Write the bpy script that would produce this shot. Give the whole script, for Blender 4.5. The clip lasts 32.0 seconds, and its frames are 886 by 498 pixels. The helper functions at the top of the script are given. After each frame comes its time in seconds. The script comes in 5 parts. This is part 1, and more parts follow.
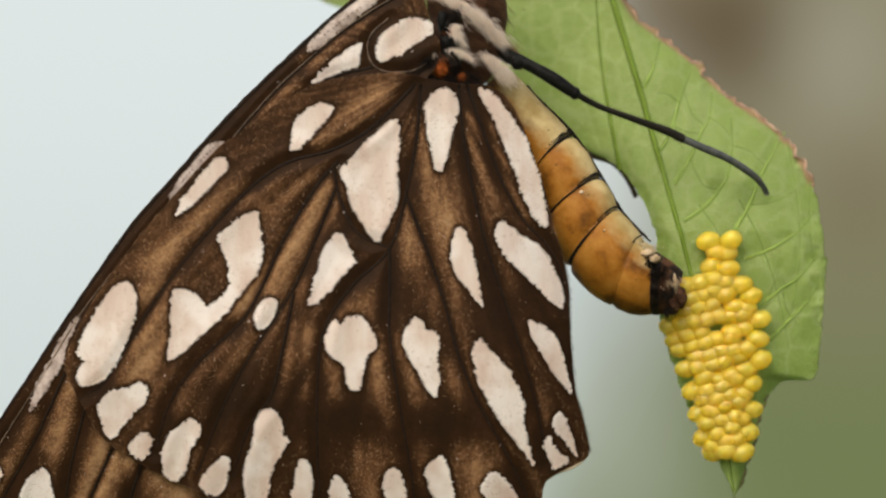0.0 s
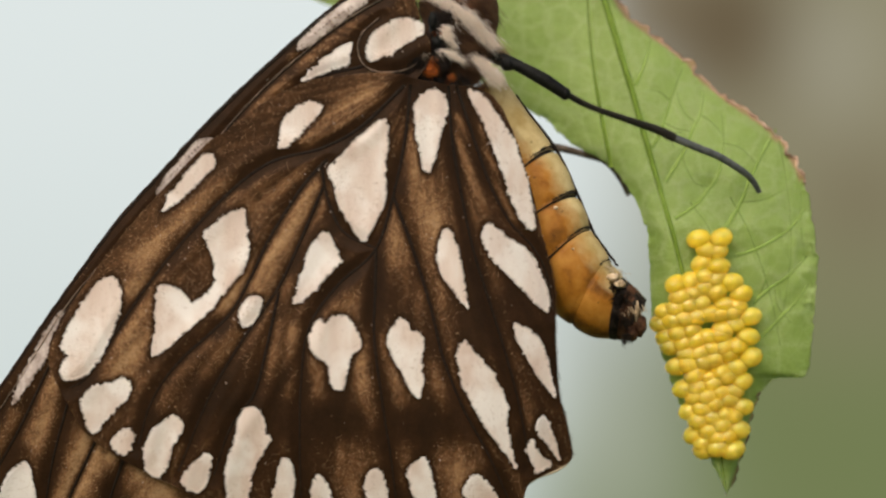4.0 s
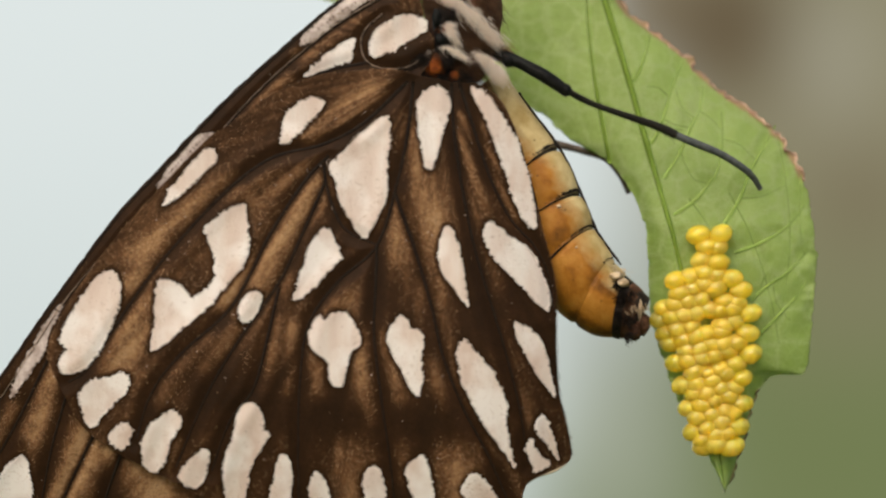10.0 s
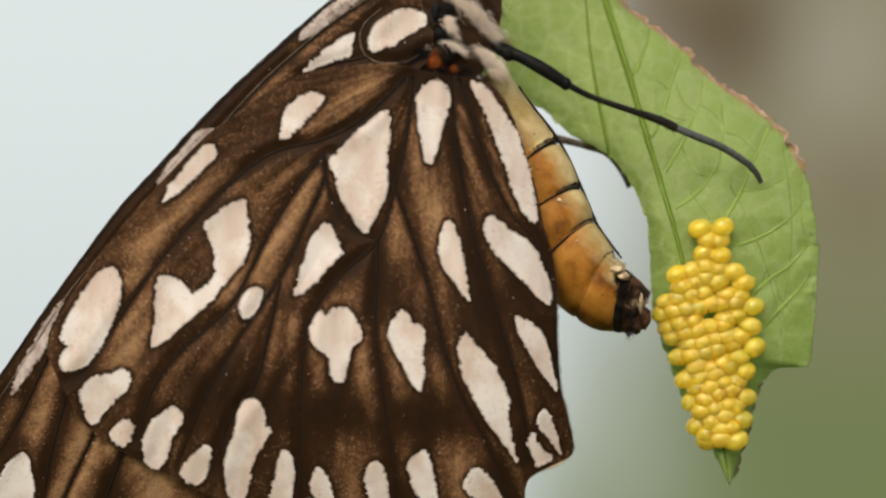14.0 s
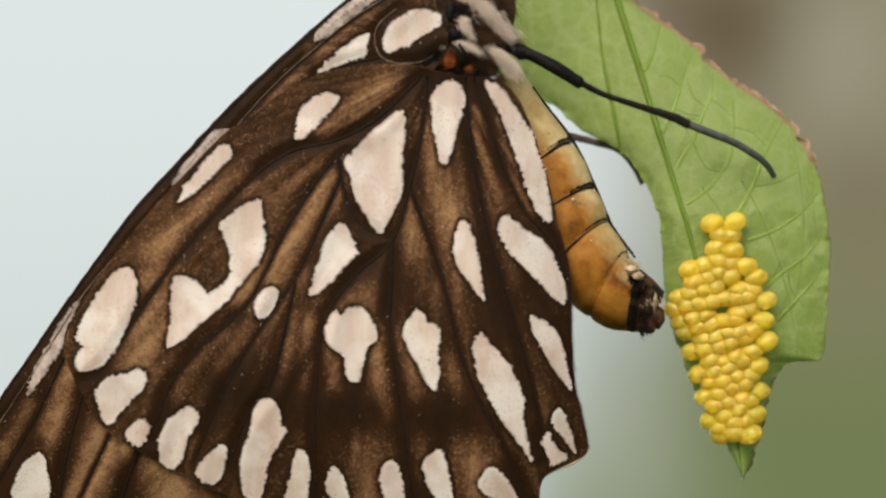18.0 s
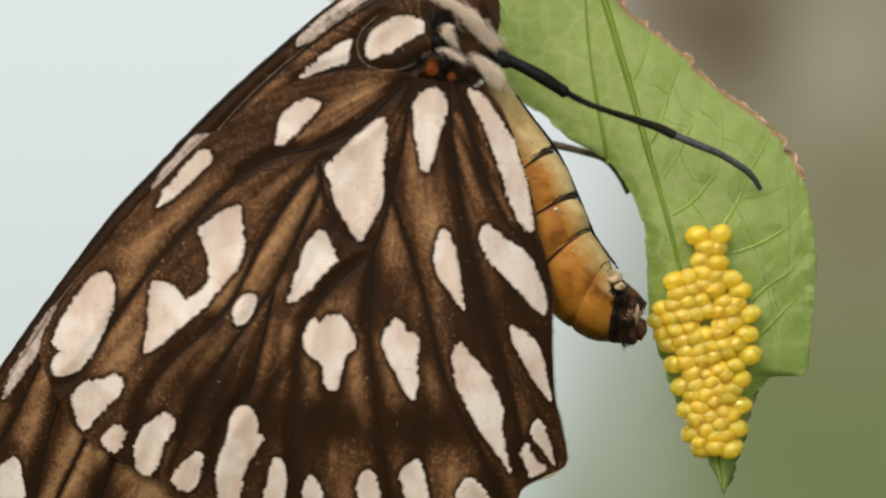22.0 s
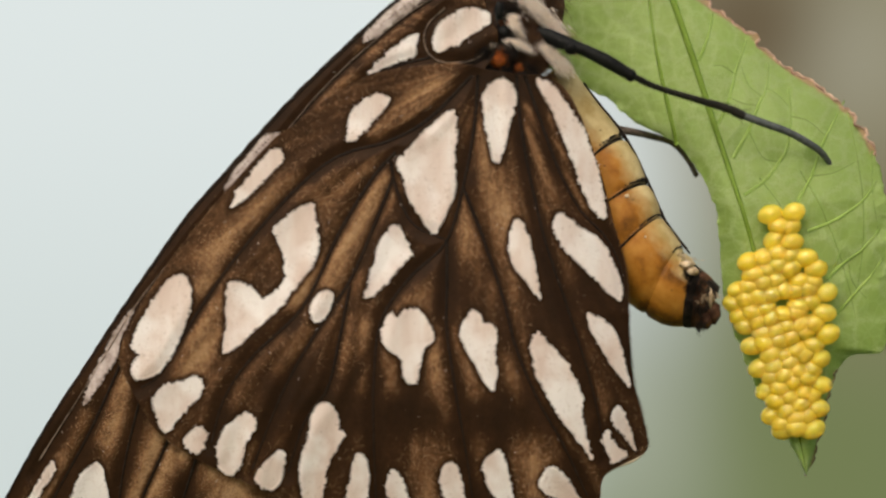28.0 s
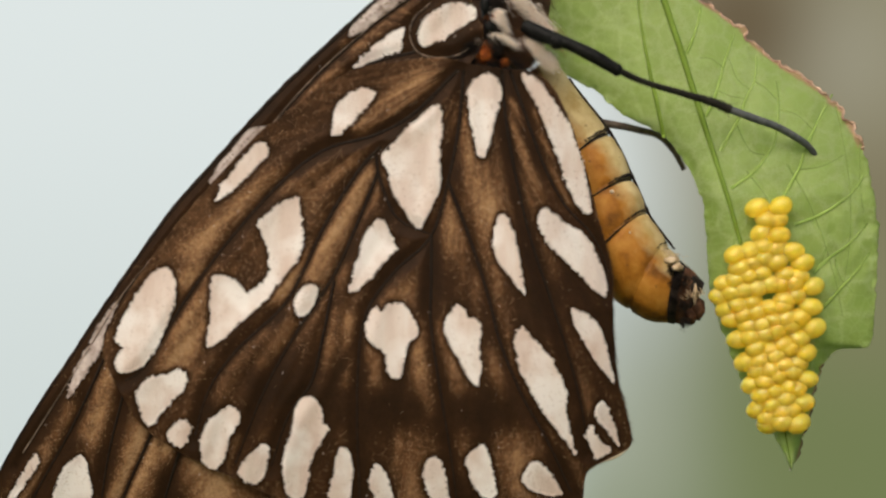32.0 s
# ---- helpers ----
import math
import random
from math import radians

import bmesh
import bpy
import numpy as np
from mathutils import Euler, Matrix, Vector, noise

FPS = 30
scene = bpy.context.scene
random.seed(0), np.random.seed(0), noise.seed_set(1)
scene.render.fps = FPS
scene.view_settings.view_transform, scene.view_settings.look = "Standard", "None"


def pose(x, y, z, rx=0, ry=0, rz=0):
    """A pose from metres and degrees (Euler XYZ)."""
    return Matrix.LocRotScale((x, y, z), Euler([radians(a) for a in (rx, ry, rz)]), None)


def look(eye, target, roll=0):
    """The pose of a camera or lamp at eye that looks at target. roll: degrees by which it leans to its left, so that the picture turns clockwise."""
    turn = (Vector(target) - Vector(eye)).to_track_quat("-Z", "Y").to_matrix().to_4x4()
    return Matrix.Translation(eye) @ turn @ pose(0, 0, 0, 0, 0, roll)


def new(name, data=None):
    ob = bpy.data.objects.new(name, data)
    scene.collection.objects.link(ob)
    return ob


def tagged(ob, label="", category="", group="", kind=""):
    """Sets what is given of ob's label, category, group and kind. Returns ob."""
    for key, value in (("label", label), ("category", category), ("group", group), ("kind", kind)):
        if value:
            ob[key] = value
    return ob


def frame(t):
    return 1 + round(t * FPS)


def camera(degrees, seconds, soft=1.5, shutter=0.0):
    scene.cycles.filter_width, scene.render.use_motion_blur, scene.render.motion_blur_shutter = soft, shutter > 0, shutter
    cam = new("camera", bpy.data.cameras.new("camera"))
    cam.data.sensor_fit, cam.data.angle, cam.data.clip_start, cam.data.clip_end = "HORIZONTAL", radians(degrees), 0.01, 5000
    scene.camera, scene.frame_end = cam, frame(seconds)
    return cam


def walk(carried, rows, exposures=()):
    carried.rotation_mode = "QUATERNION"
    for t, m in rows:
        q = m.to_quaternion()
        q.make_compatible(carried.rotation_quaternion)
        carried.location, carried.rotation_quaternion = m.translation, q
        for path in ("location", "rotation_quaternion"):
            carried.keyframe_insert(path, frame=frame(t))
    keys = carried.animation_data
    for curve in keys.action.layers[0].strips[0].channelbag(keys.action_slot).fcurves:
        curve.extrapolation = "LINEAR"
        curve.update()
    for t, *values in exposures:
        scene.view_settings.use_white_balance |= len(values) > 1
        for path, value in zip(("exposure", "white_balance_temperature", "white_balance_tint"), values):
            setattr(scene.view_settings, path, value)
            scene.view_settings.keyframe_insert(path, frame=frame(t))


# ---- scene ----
from mathutils import geometry

# ---------------------------------------------------------------- camera
MM = 0.001
HEIGHT = 1.2                      # the wing hangs this high over the ground
REACH = 133.4                     # lens to wing, in millimetres
cam = camera(20.0, 32.0, soft=2.3)
cam.data.dof.use_dof = True
cam.data.dof.focus_distance = (REACH + 1.9) * MM
cam.data.dof.aperture_fstop = 22.0
EYE = (0.0, -REACH * MM, HEIGHT)
walk(cam, [(t, pose(*EYE, 90, 0, pan)) for t, pan in (
    (0.0, 0.0),
    (24.0, 0.0),
    (26.0, 0.25),
    (28.0, 0.55),
    (29.5, 0.65),
    (30.5, 0.38),
    (32.0, 0.38),
)])

# ---------------------------------------------------------------- light
world = bpy.data.worlds.new("world")
scene.world = world
world.use_nodes = True
wn = world.node_tree.nodes
sky = wn.new("ShaderNodeTexSky")
sky.sky_type, sky.sun_disc = "NISHITA", False
sky.sun_elevation, sky.sun_rotation = radians(48), radians(198)
sky.air_density, sky.dust_density, sky.ozone_density = 1.0, 8.0, 0.3
wn["Background"].inputs["Strength"].default_value = 0.14
world.node_tree.links.new(sky.outputs[0], wn["Background"].inputs["Color"])
sun = new("sun", bpy.data.lights.new("sun", "SUN"))
sun.data.energy, sun.data.angle, sun.data.color = 1.15, radians(75), (1.0, 0.94, 0.82)
sun.matrix_world = look((-0.8, -2.4, 4.2), (0, 0, HEIGHT))
scene.view_settings.exposure = 0.0


# ---------------------------------------------------------------- materials
class Nodes:
    """A small builder for node materials."""

    def __init__(self, name):
        self.mat = bpy.data.materials.new(name)
        self.mat.use_nodes = True
        self.tree = self.mat.node_tree
        self.bsdf = self.tree.nodes["Principled BSDF"]
        self.out = self.tree.nodes["Material Output"]
        self.coord = self.tree.nodes.new("ShaderNodeTexCoord").outputs["Object"]

    def put(self, kind, links=(), **values):
        n = self.tree.nodes.new(kind)
        for k, v in values.items():
            if k in ("operation", "data_type", "blend_type", "attribute_name", "feature", "attribute_type", "gradient_type"):
                setattr(n, k, v)
            else:
                n.inputs[k.replace("_", " ").title()].default_value = v
        for key, sock in links:
            self.tree.links.new(sock, n.inputs[key])
        return n

    def stretch(self, sx, sy, sz, rot=0.0):
        n = self.tree.nodes.new("ShaderNodeMapping")
        n.inputs["Scale"].default_value = (sx, sy, sz)
        n.inputs["Rotation"].default_value = (0, radians(rot), 0)
        self.tree.links.new(self.coord, n.inputs["Vector"])
        return n.outputs[0]

    def noise(self, scale, detail=4.0, vector=None, rough=0.55):
        n = self.put("ShaderNodeTexNoise", [("Vector", vector or self.coord)], scale=scale, detail=detail, roughness=rough)
        return n.outputs["Fac"]

    def ramp(self, fac, *stops):
        n = self.tree.nodes.new("ShaderNodeValToRGB")
        els = n.color_ramp.elements
        while len(els) < len(stops):
            els.new(0.5)
        for e, (p, c) in zip(els, stops):
            e.position, e.color = p, (*(c if len(c) == 3 else c * 3), 1)
        self.tree.links.new(fac, n.inputs[0])
        return n.outputs[0]

    def mix(self, fac, a, b, blend="MIX"):
        n = self.tree.nodes.new("ShaderNodeMix")
        n.data_type, n.blend_type = "RGBA", blend
        for i, s in ((0, fac), (6, a), (7, b)):
            if isinstance(s, (int, float)):
                n.inputs[i].default_value = s
            elif isinstance(s, tuple):
                n.inputs[i].default_value = (*s, 1)
            else:
                self.tree.links.new(s, n.inputs[i])
        return n.outputs[2]

    def math(self, op, a, b=0.0):
        n = self.tree.nodes.new("ShaderNodeMath")
        n.operation = op
        for i, s in ((0, a), (1, b)):
            if isinstance(s, (int, float)):
                n.inputs[i].default_value = s
            else:
                self.tree.links.new(s, n.inputs[i])
        return n.outputs[0]

    def finish(self, color=None, rough=0.5, bump=None, height=0.00002, strength=0.6, spec=0.4, **more):
        b = self.bsdf
        if isinstance(color, tuple):
            b.inputs["Base Color"].default_value = (*color, 1)
        elif color:
            self.tree.links.new(color, b.inputs["Base Color"])
        if isinstance(rough, float):
            b.inputs["Roughness"].default_value = rough
        else:
            self.tree.links.new(rough, b.inputs["Roughness"])
        b.inputs["Specular IOR Level"].default_value = spec
        if bump:
            n = self.put("ShaderNodeBump", [("Height", bump)], strength=strength, distance=height)
            self.tree.links.new(n.outputs[0], b.inputs["Normal"])
        for k, v in more.items():
            b.inputs[k.replace("_", " ").title().replace("Ior", "IOR")].default_value = v
        return self.mat


def wing_material():
    n = Nodes("brown wing scales")
    tan = n.put("ShaderNodeAttribute", attribute_name="tan").outputs["Fac"]
    grain = n.noise(6500, 4.0, rough=0.7)
    mottle = n.noise(1500, 5.0)
    vary = n.math("ADD", n.math("MULTIPLY", n.math("SUBTRACT", grain, 0.5), 1.5), n.math("MULTIPLY", n.math("SUBTRACT", mottle, 0.5), 1.0))
    fac = n.math("ADD", tan, n.math("MULTIPLY", n.math("ADD", tan, 0.07), vary))
    col = n.ramp(fac, (0.0, (0.013, 0.0068, 0.003)), (0.22, (0.033, 0.0155, 0.0065)), (0.52, (0.115, 0.057, 0.024)),
                 (0.82, (0.265, 0.150, 0.070)), (1.0, (0.37, 0.228, 0.115)))
    flecks = n.ramp(n.noise(14000, 2.0), (0.0, (0,)), (0.70, (0,)), (0.80, (1,)))
    col = n.mix(n.math("MULTIPLY", flecks, n.math("MULTIPLY", tan, 0.5)), col, (0.58, 0.40, 0.22))
    return n.finish(col, 0.55, n.noise(11000, 2.0), 0.00002, 0.5, 0.07)


def spot_material():
    n = Nodes("pinkish white scales with painted sheen")
    streak = n.noise(900, 4.0, n.stretch(1.0, 1.0, 0.22, 25))
    col = n.ramp(streak, (0.3, (0.53, 0.415, 0.352)), (0.5, (0.60, 0.51, 0.452)), (0.68, (0.65, 0.605, 0.565)))
    # whiter blotches, and whole whiter spots, put the pearly sheen into the colour
    col = n.mix(n.ramp(n.noise(330, 3.0), (0.47, (0,)), (0.62, (0.8,))), col, (0.75, 0.727, 0.70))
    own = n.put("ShaderNodeObjectInfo").outputs["Random"]
    col = n.mix(n.ramp(own, (0.45, (0,)), (0.95, (0.30,))), col, (0.74, 0.72, 0.71))
    specks = n.ramp(n.noise(6500, 1.0), (0.0, (1,)), (0.24, (1,)), (0.29, (0,)))
    col = n.mix(n.math("MULTIPLY", specks, 0.55), col, (0.16, 0.09, 0.055))
    rough = n.ramp(n.noise(450, 3.0), (0.35, (0.28,)), (0.65, (0.55,)))
    bump = n.math("ADD", n.math("MULTIPLY", n.noise(620, 4.0, n.stretch(1.0, 1.0, 0.3, 25)), 3.0), n.noise(9000, 2.0))
    return n.finish(col, rough, bump, 0.00005, 0.6, 0.7)


def mauve_material():
    n = Nodes("thin greyish pink scales")
    col = n.ramp(n.noise(1600, 5.0, rough=0.7), (0.30, (0.20, 0.15, 0.125)), (0.48, (0.42, 0.355, 0.325)), (0.66, (0.58, 0.515, 0.485)))
    return n.finish(col, 0.45, n.noise(5000, 3.0), 0.00003, 0.6, 0.4)


def vein_material(name, color):
    n = Nodes(name)
    col = n.ramp(n.noise(5000, 3.0), (0.35, color), (0.75, tuple(c * 2.6 + 0.004 for c in color)))
    return n.finish(col, 0.6, n.noise(9000, 2.0), 0.00002, 0.5, 0.12)


def chitin_material():
    n = Nodes("black leg chitin")
    col = n.ramp(n.noise(2500, 5.0), (0.35, (0.003, 0.003, 0.003)), (0.7, (0.012, 0.013, 0.012)))
    return n.finish(col, 0.45, n.noise(8000, 3.0), 0.00006, 0.8, 0.10)


def tarsus_material():
    n = Nodes("grey tarsus chitin")
    col = n.ramp(n.noise(2500, 5.0), (0.35, (0.035, 0.042, 0.045)), (0.7, (0.10, 0.11, 0.11)))
    return n.finish(col, 0.5, n.noise(8000, 3.0), 0.00003, 0.8, 0.4)


def abdomen_material():
    n = Nodes("ochre abdomen")
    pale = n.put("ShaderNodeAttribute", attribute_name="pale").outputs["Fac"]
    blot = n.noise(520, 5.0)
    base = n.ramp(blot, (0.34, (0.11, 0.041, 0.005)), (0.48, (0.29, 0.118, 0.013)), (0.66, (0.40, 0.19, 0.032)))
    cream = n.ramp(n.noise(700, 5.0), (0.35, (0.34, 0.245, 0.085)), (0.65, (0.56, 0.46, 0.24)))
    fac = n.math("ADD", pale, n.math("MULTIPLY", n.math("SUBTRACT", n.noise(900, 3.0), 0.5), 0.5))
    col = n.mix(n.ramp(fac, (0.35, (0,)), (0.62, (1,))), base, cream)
    dots = n.ramp(n.noise(2600, 2.0), (0.0, (1,)), (0.25, (1,)), (0.31, (0,)))
    col = n.mix(n.math("MULTIPLY", dots, 0.7), col, (0.05, 0.03, 0.012))
    return n.finish(col, 0.5, n.noise(3500, 4.0), 0.00008, 0.8, 0.18)


def dark_material(name, lo, hi, rough=0.6):
    n = Nodes(name)
    return n.finish(n.ramp(n.noise(1800, 5.0), (0.35, lo), (0.68, hi)), rough, n.noise(5000, 4.0), 0.00010, 1.0, 0.10)


def hair_material(name, lo, hi):
    n = Nodes(name)
    isle = n.put("ShaderNodeNewGeometry").outputs["Random Per Island"]
    col = n.ramp(isle, (0.0, lo), (1.0, hi))
    mat = n.finish(col, 0.6, None, spec=0.2)
    thin = n.tree.nodes.new("ShaderNodeBsdfTranslucent")
    n.tree.links.new(col, thin.inputs["Color"])
    both = n.tree.nodes.new("ShaderNodeMixShader")
    both.inputs[0].default_value = 0.06
    n.tree.links.new(n.bsdf.outputs[0], both.inputs[1])
    n.tree.links.new(thin.outputs[0], both.inputs[2])
    n.tree.links.new(both.outputs[0], n.out.inputs["Surface"])
    return mat


def leaf_material():
    n = Nodes("leaf blade")
    broad = n.noise(190, 5.0)
    fine = n.noise(2600, 4.0)
    net = n.put("ShaderNodeTexVoronoi", [("Vector", n.mix(0.0008, n.coord, n.put("ShaderNodeTexNoise", scale=300.0).outputs["Color"]))],
                feature="DISTANCE_TO_EDGE", scale=620.0).outputs["Distance"]
    net2 = n.put("ShaderNodeTexVoronoi", [("Vector", n.coord)], feature="DISTANCE_TO_EDGE", scale=1700.0).outputs["Distance"]
    lines = n.ramp(net, (0.0, (1,)), (0.025, (1,)), (0.075, (0,)))
    lines2 = n.ramp(net2, (0.0, (1,)), (0.09, (0,)))
    col = n.ramp(broad, (0.3, (0.285, 0.40, 0.098)), (0.5, (0.33, 0.45, 0.122)), (0.7, (0.385, 0.505, 0.158)))
    col = n.mix(n.math("MULTIPLY", lines, 0.40), col, (0.60, 0.70, 0.38))
    col = n.mix(n.math("MULTIPLY", lines2, 0.34), col, (0.50, 0.62, 0.29))
    col = n.mix(n.math("MULTIPLY", n.ramp(fine, (0.45, (0,)), (0.75, (1,))), 0.22), col, (0.45, 0.57, 0.25))
    red = n.put("ShaderNodeAttribute", attribute_name="margin").outputs["Fac"]
    red = n.math("ADD", red, n.math("MULTIPLY", n.math("SUBTRACT", n.noise(1200, 4.0), 0.5), 0.7))
    col = n.mix(n.ramp(red, (0.42, (0,)), (0.70, (1,))), col, (0.48, 0.30, 0.19))
    bump = n.math("ADD", n.math("MULTIPLY", n.math("ADD", lines, n.math("MULTIPLY", lines2, 0.4)), 0.7), n.math("MULTIPLY", fine, 0.6))
    bump = n.math("ADD", bump, n.math("MULTIPLY", n.noise(330, 3.0), 0.9))
    mat = n.finish(col, 0.42, bump, 0.00006, 0.55, 0.45)
    glow = n.tree.nodes.new("ShaderNodeBsdfTranslucent")
    n.tree.links.new(n.mix(0.5, col, (0.64, 0.83, 0.27)), glow.inputs["Color"])
    both = n.tree.nodes.new("ShaderNodeMixShader")
    both.inputs[0].default_value = 0.50
    n.tree.links.new(n.bsdf.outputs[0], both.inputs[1])
    n.tree.links.new(glow.outputs[0], both.inputs[2])
    n.tree.links.new(both.outputs[0], n.out.inputs["Surface"])
    return mat


def leaf_vein_material(name, lo, hi):
    n = Nodes(name)
    col = n.ramp(n.noise(900, 4.0), (0.35, lo), (0.7, hi))
    return n.finish(col, 0.6, n.noise(3000, 3.0), 0.00004, 0.5, 0.12)


def egg_material():
    n = Nodes("yellow egg shell")
    rnd = n.put("ShaderNodeObjectInfo").outputs["Random"]
    col = n.ramp(rnd, (0.0, (0.93, 0.69, 0.06)), (0.5, (0.95, 0.73, 0.085)), (1.0, (0.96, 0.78, 0.13)))
    col = n.mix(n.math("MULTIPLY", n.noise(900, 3.0), 0.5), col, (0.97, 0.80, 0.17))
    mat = n.finish(col, 0.13, n.noise(2500, 3.0), 0.00002, 0.35, 0.5, subsurface_weight=1.0,
                   subsurface_radius=(1.0, 0.9, 0.35), subsurface_scale=0.0010, coat_weight=0.7, coat_roughness=0.07)
    glow = n.tree.nodes.new("ShaderNodeBsdfTranslucent")
    n.tree.links.new(n.mix(0.7, col, (1.0, 0.88, 0.24)), glow.inputs["Color"])
    both = n.tree.nodes.new("ShaderNodeMixShader")
    both.inputs[0].default_value = 0.54
    n.tree.links.new(n.bsdf.outputs[0], both.inputs[1])
    n.tree.links.new(glow.outputs[0], both.inputs[2])
    n.tree.links.new(both.outputs[0], n.out.inputs["Surface"])
    return mat


def ground_material():
    n = Nodes("grass ground")
    col = n.ramp(n.noise(3.0, 8.0), (0.3, (0.05, 0.075, 0.02)), (0.55, (0.09, 0.12, 0.035)), (0.8, (0.15, 0.13, 0.07)))
    return n.finish(col, 0.9, n.noise(60.0, 6.0), 0.02, 0.8, 0.2)


def backdrop_material():
    """Far, melted-away distance: pale sky on one side, brown and green growth on the other."""
    n = Nodes("distant garden")
    sep = n.put("ShaderNodeSeparateXYZ", [("Vector", n.coord)])
    x, z = sep.outputs["X"], sep.outputs["Z"]

    def step(v, lo, hi):
        m = n.tree.nodes.new("ShaderNodeMapRange")
        m.interpolation_type = "SMOOTHERSTEP"
        m.inputs["From Min"].default_value, m.inputs["From Max"].default_value = lo, hi
        n.tree.links.new(v, m.inputs["Value"])
        return m.outputs["Result"]

    def blob(cx, cz, rx, rz):
        dx = n.math("DIVIDE", n.math("SUBTRACT", x, cx), rx)
        dz = n.math("DIVIDE", n.math("SUBTRACT", z, cz), rz)
        r = n.math("ADD", n.math("MULTIPLY", dx, dx), n.math("MULTIPLY", dz, dz))
        return n.math("POWER", 2.718, n.math("MULTIPLY", r, -1.0))

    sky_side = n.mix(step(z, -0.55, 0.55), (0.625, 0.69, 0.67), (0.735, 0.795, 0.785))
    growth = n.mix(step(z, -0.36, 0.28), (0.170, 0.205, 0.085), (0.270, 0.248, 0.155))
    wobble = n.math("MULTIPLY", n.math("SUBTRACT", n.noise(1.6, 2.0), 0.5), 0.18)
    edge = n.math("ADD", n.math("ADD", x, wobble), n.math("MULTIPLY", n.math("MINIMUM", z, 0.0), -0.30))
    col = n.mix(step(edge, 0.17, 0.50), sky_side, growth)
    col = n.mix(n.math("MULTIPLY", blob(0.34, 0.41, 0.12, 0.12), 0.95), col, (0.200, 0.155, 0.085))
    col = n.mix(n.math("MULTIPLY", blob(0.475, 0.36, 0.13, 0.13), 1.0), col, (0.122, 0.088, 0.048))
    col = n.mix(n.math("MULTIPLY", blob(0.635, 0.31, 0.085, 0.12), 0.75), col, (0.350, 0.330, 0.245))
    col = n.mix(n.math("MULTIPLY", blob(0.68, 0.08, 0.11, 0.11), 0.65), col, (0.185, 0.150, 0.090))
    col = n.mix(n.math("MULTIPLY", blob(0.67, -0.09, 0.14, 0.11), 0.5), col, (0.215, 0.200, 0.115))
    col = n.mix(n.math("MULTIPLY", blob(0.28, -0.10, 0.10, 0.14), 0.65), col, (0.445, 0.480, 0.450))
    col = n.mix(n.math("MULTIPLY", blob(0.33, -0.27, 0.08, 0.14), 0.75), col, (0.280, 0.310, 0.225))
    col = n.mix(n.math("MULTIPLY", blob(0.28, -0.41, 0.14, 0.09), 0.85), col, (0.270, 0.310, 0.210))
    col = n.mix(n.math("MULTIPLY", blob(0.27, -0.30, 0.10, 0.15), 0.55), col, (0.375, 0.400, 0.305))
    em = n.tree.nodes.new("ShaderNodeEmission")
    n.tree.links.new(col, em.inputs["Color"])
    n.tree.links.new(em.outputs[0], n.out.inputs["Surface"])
    return n.mat


WING, SPOT, MAUVE = wing_material(), spot_material(), mauve_material()
VEIN_GLINT = vein_material("tan vein highlight", (0.20, 0.15, 0.11))
DUST = hair_material("golden loose scales", (0.12, 0.06, 0.026), (0.44, 0.29, 0.16))
VEIN = vein_material("dark wing vein", (0.006, 0.004, 0.0025))
CHITIN, TARSUS, OCHRE = chitin_material(), tarsus_material(), abdomen_material()
BLACK = dark_material("black body scales", (0.006, 0.005, 0.005), (0.035, 0.026, 0.02))
SHIN = dark_material("dark brown shin", (0.006, 0.006, 0.005), (0.022, 0.020, 0.016), 0.5)
DUSKY = dark_material("grey brown far leg", (0.05, 0.038, 0.03), (0.15, 0.12, 0.095), 0.6)
BROWN = dark_material("brown body scales", (0.03, 0.014, 0.008), (0.13, 0.065, 0.035), 0.8)
RUST = dark_material("rust scales", (0.16, 0.035, 0.008), (0.42, 0.11, 0.02), 0.8)
CREAM = dark_material("cream scales", (0.40, 0.30, 0.18), (0.68, 0.58, 0.42), 0.7)
WOOL = hair_material("pale wool", (0.80, 0.65, 0.51), (0.92, 0.78, 0.65))
PALE_HAIR = hair_material("pale hair", (0.86, 0.71, 0.57), (1.0, 0.94, 0.85))
DARK_HAIR = hair_material("dark hair", (0.022, 0.011, 0.006), (0.12, 0.058, 0.026))
RUST_HAIR = hair_material("rust hair", (0.15, 0.035, 0.008), (0.45, 0.13, 0.025))
GREEN, YOLK = leaf_material(), egg_material()
GREEN_VEIN = leaf_vein_material("leaf midrib", (0.115, 0.185, 0.022), (0.16, 0.25, 0.04))
WITHER = dark_material("withered leaf rim", (0.22, 0.13, 0.085), (0.60, 0.43, 0.31), 0.75)
TORN = dark_material("brown torn leaf edge", (0.035, 0.022, 0.010), (0.14, 0.085, 0.04), 0.8)
DULL_VEIN = leaf_vein_material("sunken leaf vein", (0.185, 0.285, 0.055), (0.25, 0.365, 0.088))


# ---------------------------------------------------------------- helpers for things
ORIGIN = {}


def root(name, at, label, category):
    """An Empty for a thing, at a place in millimetres round the middle of the scene."""
    ob = new(name)
    ob.empty_display_size = 0.002
    ob.location = Vector(at) * MM + Vector((0, 0, HEIGHT))
    ORIGIN[ob] = Vector(at)
    return tagged(ob, label, category)


